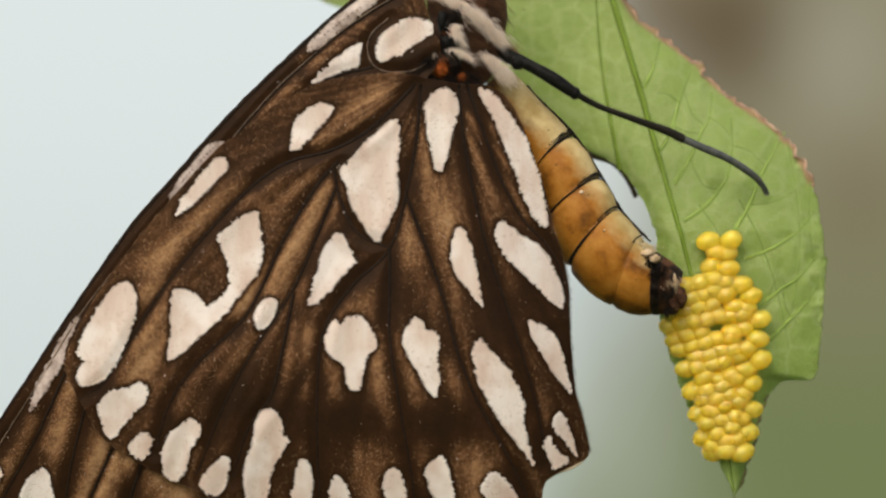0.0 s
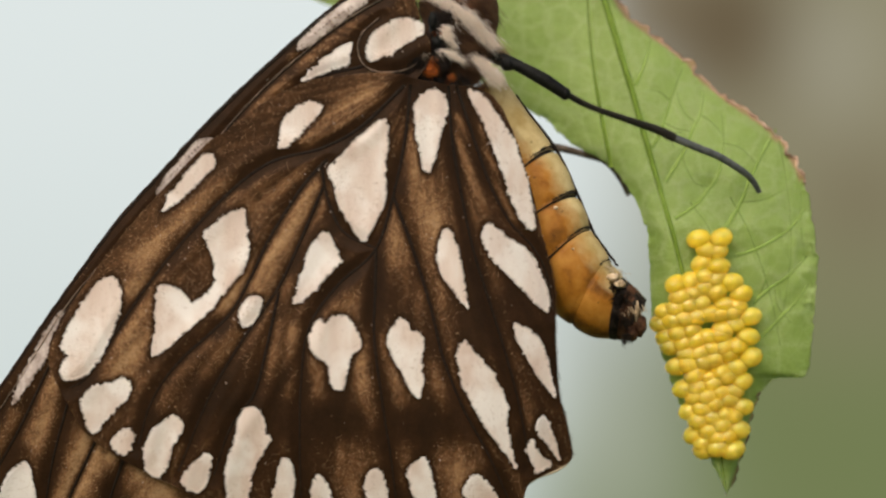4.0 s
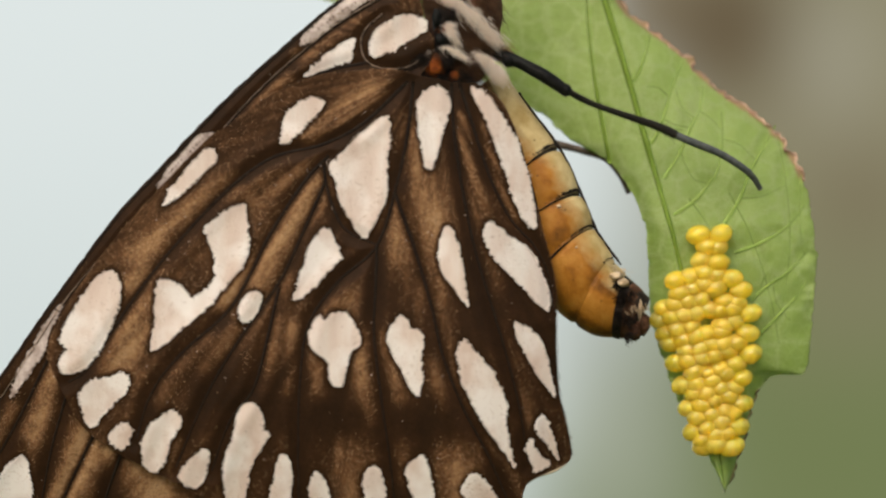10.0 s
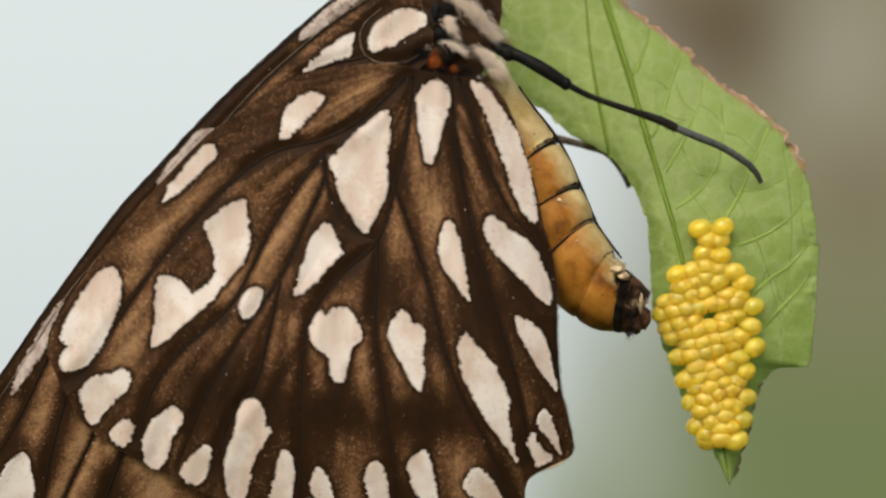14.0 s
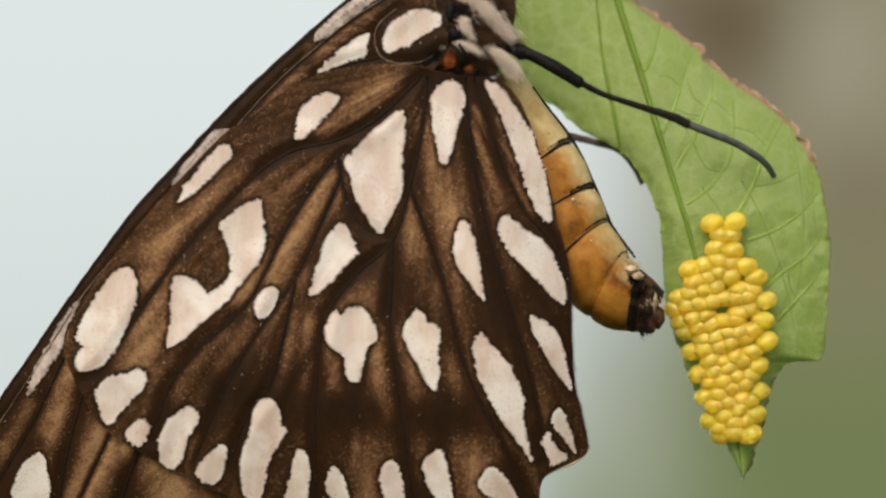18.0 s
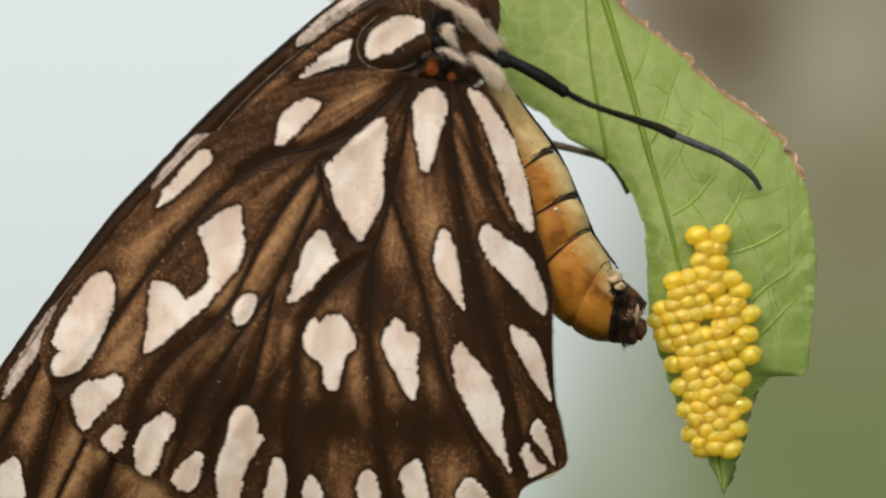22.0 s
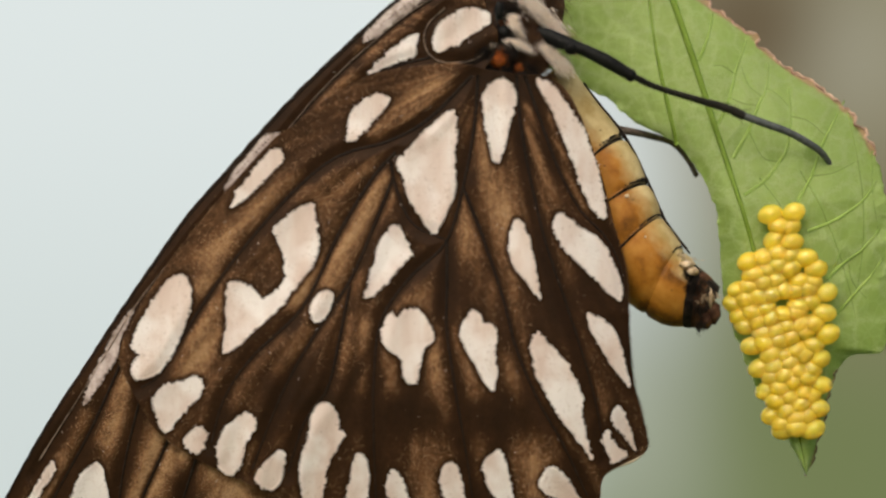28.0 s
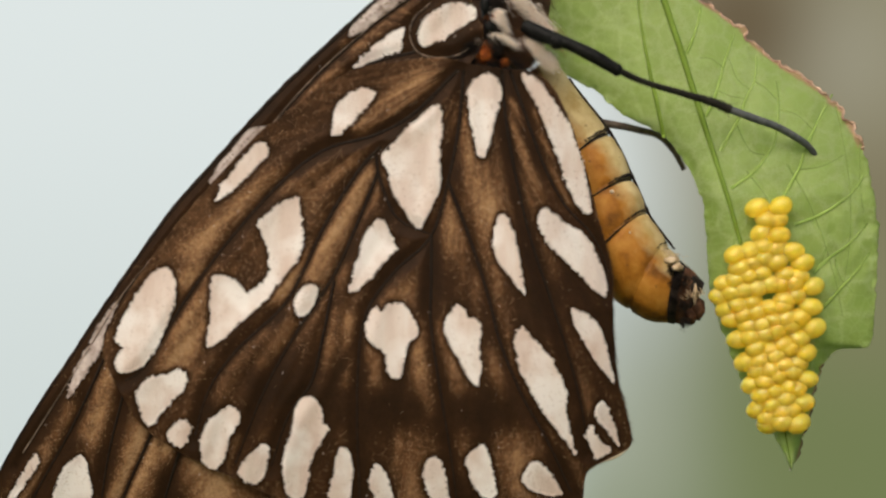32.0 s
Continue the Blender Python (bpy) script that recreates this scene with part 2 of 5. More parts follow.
def part(name, verts, faces, material, parent, label="", at=None, smooth=True, attributes=()):
    """Links verts (millimetres) and faces as one mesh under a thing or a part."""
    here = Vector(at) if at is not None else ORIGIN[parent]
    mesh = bpy.data.meshes.new(name)
    pts = (np.asarray(verts, float) - np.array(here)) * MM
    mesh.from_pydata(pts.tolist(), [], [tuple(int(i) for i in f) for f in faces])
    mesh.polygons.foreach_set("use_smooth", [smooth] * len(mesh.polygons))
    for key, values in attributes:
        mesh.attributes.new(key, "FLOAT", "POINT").data.foreach_set("value", np.asarray(values, float))
    mesh.materials.append(material)
    mesh.update()
    ob = new(name, mesh)
    ob.parent = parent
    ob.location = (here - ORIGIN[parent]) * MM
    ORIGIN[ob] = here
    return tagged(ob, label) if label else ob


def spline(points, n):
    """n points on a smooth curve through the given ones (numpy rows of any width)."""
    p = np.asarray(points, float)
    if len(p) == 1:
        return np.repeat(p, n, 0)
    q = np.vstack([2 * p[0] - p[1], p, 2 * p[-1] - p[-2]])
    t = np.linspace(0, len(p) - 1 - 1e-9, n)
    i = t.astype(int)
    f = (t - i)[:, None]
    a, b, c, d = q[i], q[i + 1], q[i + 2], q[i + 3]
    return 0.5 * (2 * b + (c - a) * f + (2 * a - 5 * b + 4 * c - d) * f**2 + (3 * b - a - 3 * c + d) * f**3)


def smoothstep(lo, hi, v):
    k = np.clip((v - lo) / (hi - lo), 0, 1)
    return k * k * (3 - 2 * k)


def tube(path, radii, sides=8, squash=1.0):
    """Verts and faces of a capped tube along path (rows x, y, z) with a radius at each row."""
    path = np.asarray(path, float)
    n = len(path)
    radii = np.broadcast_to(np.asarray(radii, float), (n,))
    tang = np.gradient(path, axis=0)
    tang /= np.linalg.norm(tang, axis=1)[:, None] + 1e-12
    verts, faces = [], []
    for p, t, r in zip(path, tang, radii):
        side = np.cross(t, (0, 1, 0))
        side /= np.linalg.norm(side) + 1e-12
        up = np.cross(side, t)
        for k in range(sides):
            a = 2 * math.pi * k / sides
            verts.append(p + r * (math.cos(a) * side + squash * math.sin(a) * up))
    for i in range(n - 1):
        for k in range(sides):
            l = (k + 1) % sides
            faces.append((i * sides + k, i * sides + l, (i + 1) * sides + l, (i + 1) * sides + k))
    faces.append(tuple(range(sides)))
    faces.append(tuple((n - 1) * sides + k for k in reversed(range(sides))))
    return np.array(verts), faces


def join(*pieces):
    verts, faces = [], []
    for v, f in pieces:
        base = sum(len(w) for w in verts)
        verts.append(np.asarray(v))
        faces += [tuple(i + base for i in q) for q in f]
    return np.vstack(verts), faces


def ball(centre, radii, seg=16, rings=10, lump=0.0):
    verts, faces = [], []
    for i in range(rings + 1):
        a = math.pi * i / rings
        for k in range(seg):
            b = 2 * math.pi * k / seg
            d = Vector((math.sin(a) * math.cos(b), math.sin(a) * math.sin(b), math.cos(a)))
            s = 1 + lump * noise.noise(d * 2.3 + Vector(centre))
            verts.append([centre[j] + radii[j] * d[j] * s for j in range(3)])
    for i in range(rings):
        for k in range(seg):
            l = (k + 1) % seg
            faces.append((i * seg + k, (i + 1) * seg + k, (i + 1) * seg + l, i * seg + l))
    return np.array(verts), faces


def tufts(areas, length, thick, count, wild=20):
    """Tapering hairs that grow from soft patches: each area is (x, y, z, spread x, spread z, heading in degrees)."""
    verts, faces = [], []
    for x, y, z, sx, sz, heading in areas:
        tilt = radians(heading)
        for _ in range(count):
            a = radians(heading + random.gauss(0, wild))
            p, q = random.gauss(0, 0.5) * sx, random.gauss(0, 0.5) * sz
            root_at = np.array((x + p * math.cos(tilt) - q * math.sin(tilt), y + random.uniform(-0.12, 0.15), z + p * math.sin(tilt) + q * math.cos(tilt)))
            size = length * random.uniform(0.45, 1.3)
            way = np.array((math.cos(a), random.uniform(-0.35, 0.15), math.sin(a)))
            sag = np.array((0, 0, -0.22 * size))
            side = np.array((-way[2], 0.3, way[0]))
            base = len(verts)
            for f, w in ((0.0, 1.0), (0.5, 0.75), (1.0, 0.1)):
                c = root_at + way * size * f + sag * f * f
                for k in range(3):
                    g = 2.094 * k
                    verts.append(c + thick * w * (side * math.cos(g) + np.array((0, 1, 0)) * math.sin(g)))
            for i in range(2):
                for k in range(3):
                    l = (k + 1) % 3
                    faces.append((base + 3 * i + k, base + 3 * i + l, base + 3 * i + 3 + l, base + 3 * i + 3 + k))
            faces.append((base + 6, base + 7, base + 8))
    return np.array(verts), faces


# ---------------------------------------------------------------- setting
def build_setting():
    s = 400.0
    mesh = bpy.data.meshes.new("ground")
    mesh.from_pydata([(-s, -s, 0), (s, -s, 0), (s, s, 0), (-s, s, 0)], [], [(0, 1, 2, 3)])
    mesh.materials.append(ground_material())
    tagged(new("ground", mesh), "mown green grass ground", "ground", kind="structure")
    mesh = bpy.data.meshes.new("backdrop")
    far = 4.0
    verts, faces = [], []
    for i in range(33):
        a = radians(-55 + 110 * i / 32)
        for h in (-1.2, -0.4, 0.4, 1.2, 2.0):
            verts.append((far * math.sin(a) * 1.0, far * math.cos(a), h))
    for i in range(32):
        for k in range(4):
            b = i * 5 + k
            faces.append((b, b + 5, b + 6, b + 1))
    mesh.from_pydata(verts, [], faces)
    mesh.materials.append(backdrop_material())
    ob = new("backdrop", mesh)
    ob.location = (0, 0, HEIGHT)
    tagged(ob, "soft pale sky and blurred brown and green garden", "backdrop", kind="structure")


# ---------------------------------------------------------------- wings
def lift(u, v, layer=0.0):
    """Depth of the wing membrane over its own plane: it bows away towards the tip."""
    u = np.asarray(u, float)
    return layer + 2.0 * (np.clip(-u - 8.0, 0, None) / 16.0) ** 2 + 1.9 * (np.clip(u - 1.0, 0, None) / 7.0) ** 2 + 0.014 * np.clip(-np.asarray(v, float) - 4.0, 0, None) ** 2


def within(pts, loop):
    """Which points lie inside a closed loop."""
    x, y = pts[:, 0], pts[:, 1]
    hit = np.zeros(len(pts), bool)
    for (x0, y0), (x1, y1) in zip(loop, np.roll(loop, -1, 0)):
        if y0 != y1:
            hit ^= ((y0 > y) != (y1 > y)) & (x < (x1 - x0) * (y - y0) / (y1 - y0) + x0)
    return hit


class Wing:
    def __init__(self, outline, veins, layer, highlit_veins=()):
        self.layer, self.highlit_veins = layer, highlit_veins
        self.edge = spline(list(outline) + [outline[0]], 40 * len(outline))
        for i, (u, v) in enumerate(self.edge):
            self.edge[i] += 0.03 * np.array(noise.noise_vector(Vector((u * 1.6, v * 2.2, layer)))[:2])
            self.edge[i] += 0.012 * np.array(noise.noise_vector(Vector((u * 9, v * 9, layer)))[:2])
        self.veins = [spline(p, 320) for p in veins]
        self.spots, self.shade, self.streaks = [], [], []

    @staticmethod
    def nearest(pts, cloud):
        best = np.full(len(pts), 1e9)
        for i in range(0, len(cloud), 40):
            d = np.hypot(pts[:, None, 0] - cloud[None, i:i + 40, 0], pts[:, None, 1] - cloud[None, i:i + 40, 1])
            best = np.minimum(best, d.min(1))
        return best

    def depth(self, pts):
        """Pleats between the veins on top of the bow."""
        d = self.nearest(pts, np.vstack(self.veins))
        return lift(pts[:, 0], pts[:, 1], self.layer) - 0.16 * smoothstep(0.0, 0.75, d) + 0.10 * smoothstep(0.5, 1.4, d), d

    def build(self, name, parent, label, step=0.085, base=(0.0, 9.0)):
        lo, hi = self.edge.min(0) - step, self.edge.max(0) + step
        nu, nv = int((hi[0] - lo[0]) / step) + 2, int((hi[1] - lo[1]) / step) + 2
        gu, gv = np.meshgrid(lo[0] + step * np.arange(nu), lo[1] + step * np.arange(nv), indexing="ij")
        pts = np.stack([gu.ravel(), gv.ravel()], 1)
        inn = within(pts, self.edge[::4])
        idx = np.arange(nu * nv).reshape(nu, nv)
        quads = np.stack([idx[:-1, :-1], idx[1:, :-1], idx[1:, 1:], idx[:-1, 1:]], -1).reshape(-1, 4)
        quads = quads[inn[quads].any(1)]
        used = np.unique(quads)
        for i in used[~inn[used]]:
            j = np.argmin(((self.edge - pts[i]) ** 2).sum(1))
            pts[i] = self.edge[j]
        back = np.full(nu * nv, -1)
        back[used] = np.arange(len(used))
        quads, pts = back[quads], pts[used]
        y, dv = self.depth(pts)
        ds = self.nearest(pts, np.vstack([ring for ring, _ in self.spots]))
        tan = np.zeros(len(pts))
        for line, width, amount in self.streaks:
            d = self.nearest(pts, line) / (1.3 * width)
            tan = np.maximum(tan, 0.77 * amount * np.exp(-(d ** 2) * 0.9))
        tan += 0.17 * smoothstep(0.25, 0.9, dv)
        tan *= smoothstep(0.03, 0.36, dv) * smoothstep(0.02, 0.34, ds)
        for (u, v), ru, rv, amount in self.shade:
            tan *= 1 - amount * np.exp(-((pts[:, 0] - u) / ru) ** 2 - ((pts[:, 1] - v) / rv) ** 2)
        ang = np.arctan2(pts[:, 1] - base[1], pts[:, 0] - base[0])
        rad = np.hypot(pts[:, 1] - base[1], pts[:, 0] - base[0])
        ray = np.array([noise.noise(Vector((a * 18, r * 0.12, 3))) + 0.32 * noise.noise(Vector((a * 55, r * 0.3, 7)))
                        for a, r in zip(ang, rad)])
        blot = np.array([noise.noise(Vector((u * 0.35, v * 0.35, 11))) for u, v in pts])
        tan = np.clip(tan * (0.88 + 0.64 * ray + 0.22 * blot) + 0.115 + 0.05 * blot + 0.09 * ray, 0, 1)
        for (u, v), ru, rv, amount in self.shade:
            tan *= 1 - 0.5 * amount * np.exp(-((pts[:, 0] - u) / ru) ** 2 - ((pts[:, 1] - v) / rv) ** 2)
        front = np.stack([pts[:, 0], y, pts[:, 1]], 1)
        rear = front + np.array((0, 0.05, 0))
        m = len(pts)
        edges = np.sort(np.stack([quads, np.roll(quads, -1, 1)], -1).reshape(-1, 2), 1)
        key, count = np.unique(edges[:, 0] * m + edges[:, 1], return_counts=True)
        rim = [(k // m, k % m) for k in key[count == 1]]
        faces = quads.tolist() + (quads[:, ::-1] + m).tolist() + [(a, b, b + m, a + m) for a, b in rim]
        ob = part(name, np.vstack([front, rear]), faces, WING, parent, label, attributes=[("tan", np.concatenate([tan, tan]))])
        for serial, vein in enumerate(self.veins):
            vein = vein[::5]
            d, _ = self.depth(vein)
            rr = np.linspace(0.075, 0.035, len(vein))
            pipe = tube(np.stack([vein[:, 0], d - 0.005, vein[:, 1]], 1), rr, 6, 0.7)
            line = part("vein", *pipe, VEIN, ob)
            if serial in self.highlit_veins:
                # a thin pale tube on the upper left draws the vein's highlight
                top = [0.026 * (0.6 + 0.8 * noise.noise(Vector((u * 2, v * 2, 3)))) for u, v in vein]
                part("ridge", *tube(np.stack([vein[:, 0] - 0.03, d - 0.06, vein[:, 1] + 0.03], 1), np.clip(top, 0.004, 1), 5), VEIN_GLINT, line, "bare tan ridge of the vein")
        for i, (ring, dull) in enumerate(self.spots):
            self.spot_mesh(ring, dull, ob, i)
        self.dust(ob, pts, tan, 20000)
        return ob

    def patch(self, *outline, dull=False):
        """A pale spot, by its rounded and slightly toothed outline."""
        loop = list(outline)
        smooth = spline([loop[-1]] + loop + [loop[0], loop[1]], 12 * (len(loop) + 2) + 1)[12:-12]
        step = np.hypot(*np.diff(np.vstack([smooth, smooth[:1]]), axis=0).T)
        at = np.concatenate([[0], np.cumsum(step)])
        count = max(24, int(at[-1] / 0.055))
        s = np.linspace(0, at[-1], count, endpoint=False)
        closed = np.vstack([smooth, smooth[:1]])
        self.spots.append((np.stack([np.interp(s, at, closed[:, j]) for j in (0, 1)], 1), dull))

    def streak(self, amount, width, *points):
        """A band of lighter brown scales between two veins."""
        self.streaks.append((spline(points, 80), width, amount))

    def dark(self, at, ru, rv, amount):
        self.shade.append((at, ru, rv, amount))

    def spot_mesh(self, ring, dull, parent, serial):
        n = len(ring)
        t = np.roll(ring, -1, 0) - np.roll(ring, 1, 0)
        t /= np.linalg.norm(t, axis=1)[:, None] + 1e-9
        turn = 1 if (ring[:, 0] * np.roll(ring[:, 1], -1) - np.roll(ring[:, 0], -1) * ring[:, 1]).sum() > 0 else -1
        out = np.stack([t[:, 1], -t[:, 0]], 1) * turn
        # teeth: small runs of scales that reach out or fall short
        push, level = np.zeros(n), 0.0
        for i in range(n):
            if random.random() < 0.55:
                level = random.gauss(-0.012, 0.032)
            u, v = ring[i]
            push[i] = level + 0.06 * noise.noise(Vector((u * 2.6, v * 2.6, serial))) + 0.05 * noise.noise(Vector((u * 8, v * 8, 3 + serial)))
        edge = ring + out * (push - (0.02 if dull else 0.075))[:, None]
        lo, hi = edge.min(0), edge.max(0)
        gap = 0.16
        gu, gv = np.meshgrid(np.arange(lo[0], hi[0], gap), np.arange(lo[1], hi[1], gap), indexing="ij")
        inner = np.stack([gu.ravel(), gv.ravel()], 1)
        inner = inner[within(inner, edge)]
        inner = inner[self.nearest(inner, edge) > 0.07] if len(inner) else inner
        pts = [Vector(p) for p in np.vstack([edge, inner])]
        flat, _, tris, _, _, _ = geometry.delaunay_2d_cdt(pts, [(i, (i + 1) % n) for i in range(n)], [], 1, 1e-5)
        flat = np.array([tuple(p) for p in flat])
        y, _ = self.depth(flat)
        top = np.stack([flat[:, 0], y - 0.012 - 0.002 * (serial % 4), flat[:, 1]], 1)
        verts, faces = top.tolist(), [tuple(f) for f in tris]
        # single scales that stand out over the edge
        y, _ = self.depth(edge)
        for i in range(n):
            for _ in range(3):
                e = np.array((edge[i, 0], y[i] - 0.02, edge[i, 1])) + np.array((t[i, 0], 0, t[i, 1])) * random.uniform(-0.03, 0.03)
                a = math.atan2(out[i, 1], out[i, 0]) + random.gauss(0, 0.6)
                d, size, wide = np.array((math.cos(a), 0, math.sin(a))), random.uniform(0.0, 0.15), random.uniform(0.012, 0.024)
                q = np.array((-d[2], 0, d[0])) * wide
                e = e - np.array((0, random.uniform(0.001, 0.01), 0))
                b = len(verts)
                verts += [e - d * 0.06 - q, e + d * size * 0.7 - q, e + d * size, e + d * size * 0.7 + q, e - d * 0.06 + q]
                faces.append((b, b + 1, b + 2, b + 3, b + 4))
        part("spot", verts, faces, MAUVE if dull else SPOT, parent, "thin greyish pink scales" if dull else "")

    def dust(self, parent, pts, tan, amount):
        """Loose light scales scattered on the membrane, joined into one sheet of specks."""
        chance = np.clip(tan - 0.13, 0.004, 1) ** 1.4
        pick = np.random.choice(len(pts), amount, p=chance / chance.sum())
        y, _ = self.depth(pts[pick])
        verts, faces = [], []
        for (u, v), d in zip(pts[pick] + np.random.uniform(-0.05, 0.05, (amount, 2)), y):
            r, a = random.uniform(0.010, 0.026), random.uniform(0, 3.14)
            b = len(verts)
            for k in range(4):
                g = a + k * 1.5708
                verts.append((u + r * math.cos(g), d - 0.012, v + 1.4 * r * math.sin(g)))
            faces.append((b, b + 1, b + 2, b + 3))
        tagged(part("scale_dust", verts, faces, DUST, parent), kind="stuff")
        # a few stray white scales
        pick = np.random.choice(len(pts), amount // 160)
        y, _ = self.depth(pts[pick])
        verts, faces = [], []
        for (u, v), d in zip(pts[pick], y):
            r, a, b = random.uniform(0.010, 0.034), random.uniform(0, 3.14), len(verts)
            for k in range(4):
                verts.append((u + r * math.cos(a + k * 1.5708), d - 0.02, v + 1.3 * r * math.sin(a + k * 1.5708)))
            faces.append((b, b + 1, b + 2, b + 3))
        tagged(part("stray_scale", verts, faces, SPOT, parent), kind="stuff")


def build_butterfly():
    fly = root("butterfly", (2.02, 2.50, 9.81), "brown butterfly with pinkish white wing spots laying eggs on a leaf", "butterfly")
    # the far side first: forewing under the hindwing
    fore = Wing(
        [(-0.72, 12.33), (-1.77, 15.03), (-3.87, 14.07), (-5.70, 12.63), (-7.53, 10.98), (-10.53, 8.13), (-12.65, 5.89), (-14.74, 3.55), (-16.69, 1.36), (-18.42, -1.03),
         (-20.18, -3.54), (-21.98, -6.25), (-24.00, -9.16), (-26.34, -12.92), (-29.39, -18.54), (-28.64, -21.19), (-23.24, -20.28), (-16.67, -16.83), (-10.73, -13.92), (-7.93, -7.78), (-5.52, 4.23), (-0.42, 9.63)],
        [[(-2.52, 14.67), (-5.64, 12.51), (-7.44, 10.86), (-10.44, 8.01), (-12.56, 5.77), (-14.65, 3.43), (-16.60, 1.24), (-18.32, -1.12), (-20.09, -3.63), (-21.89, -6.34), (-23.91, -9.25), (-26.28, -12.98), (-29.25, -18.46)],
         [(-2.53, 13.42), (-3.88, 12.60), (-5.54, 11.46), (-7.04, 10.17), (-8.54, 8.81), (-10.05, 7.22), (-11.56, 5.45), (-13.08, 3.83), (-14.60, 2.26), (-15.76, 0.94), (-19.16, -3.14), (-22.00, -7.57), (-25.35, -12.58)],
         [(-0.36, 10.23), (-1.47, 9.51), (-2.82, 9.39), (-3.66, 9.75), (-3.99, 10.59), (-3.78, 11.43), (-2.82, 12.33)],
         [(-3.72, 9.69), (-6.12, 9.03), (-8.52, 7.53), (-11.53, 4.68)],
         [(-20.26, -6.63), (-22.06, -10.33), (-24.12, -13.81), (-26.29, -17.42)],
         [(-19.20, -8.45), (-20.17, -12.16), (-20.94, -16.60)],
         [(-17.70, -10.58), (-19.03, -13.39), (-20.43, -16.59)],
         [(-16.18, -11.48), (-17.03, -13.98), (-17.92, -16.85)]],
        0.35, (1, 2))
    fore.patch((-1.93, 12.24), (-1.17, 12.30), (-0.57, 12.00), (-0.48, 11.61), (-0.87, 11.22), (-1.47, 10.92), (-2.08, 10.41), (-2.68, 10.17), (-3.19, 9.96), (-3.55, 10.14), (-3.55, 10.71), (-3.28, 11.40), (-2.68, 11.91))
    fore.patch((-4.78, 10.80), (-4.33, 10.92), (-4.42, 10.32), (-4.57, 9.72), (-5.23, 9.51), (-6.14, 9.11), (-6.95, 8.84), (-6.74, 9.21), (-6.14, 9.81), (-5.54, 10.32))
    fore.patch((-11.62, 5.60), (-12.32, 4.70), (-13.23, 3.71), (-14.14, 2.89), (-14.54, 2.74), (-14.23, 3.41), (-13.38, 4.49), (-12.47, 5.51), dull=True)
    fore.patch((-2.83, 14.17), (-3.88, 12.91), (-4.78, 12.24), (-5.69, 11.52), (-6.44, 10.86), (-7.19, 10.56), (-7.04, 11.01), (-6.14, 11.91), (-4.93, 12.97), (-3.73, 13.87), dull=True)
    fore.patch((-19.59, -3.67), (-19.83, -4.37), (-20.21, -5.13), (-20.41, -6.04), (-20.95, -6.96), (-21.69, -8.04), (-22.24, -8.73), (-22.13, -8.05), (-21.58, -6.82), (-20.93, -5.59), (-20.30, -4.52), dull=True)
    fore.patch((-21.93, -11.97), (-21.54, -11.90), (-21.25, -12.52), (-21.05, -13.78), (-21.42, -14.89), (-22.48, -15.08), (-23.24, -14.30), (-23.04, -13.51), (-22.58, -12.55))
    fore.patch((-24.06, -11.83), (-24.02, -12.43), (-24.61, -13.29), (-25.44, -14.36), (-26.21, -15.19), (-25.66, -14.05), (-24.95, -12.92), (-24.43, -12.12))
    fore.streak(0.62, 0.34, (-4.32, 12.33), (-5.82, 11.13), (-7.17, 9.99))
    fore.streak(0.45, 0.30, (-7.92, 8.73), (-9.42, 7.38), (-10.77, 6.03))
    fore.streak(0.40, 0.25, (-14.56, 1.83), (-17.61, -1.78), (-19.78, -5.41))
    fore.streak(0.72, 0.45, (-20.06, -7.54), (-20.52, -9.08), (-21.13, -10.62))
    fore.streak(1.0, 0.60, (-17.68, -10.11), (-18.35, -11.82), (-19.36, -14.02), (-20.43, -16.59))
    fore.streak(1.0, 0.75, (-16.33, -11.33), (-15.43, -12.40), (-14.39, -13.63), (-13.51, -14.88))
    fore.streak(0.55, 0.40, (-22.04, -9.41), (-23.71, -11.92), (-25.48, -15.12))
    fore.dark((-1.17, 10.11), 1.6, 0.9, 1.0)
    fore.build("forewing", fly, "brown forewing with pale streaks along its leading edge", base=(-0.42, 10.23))

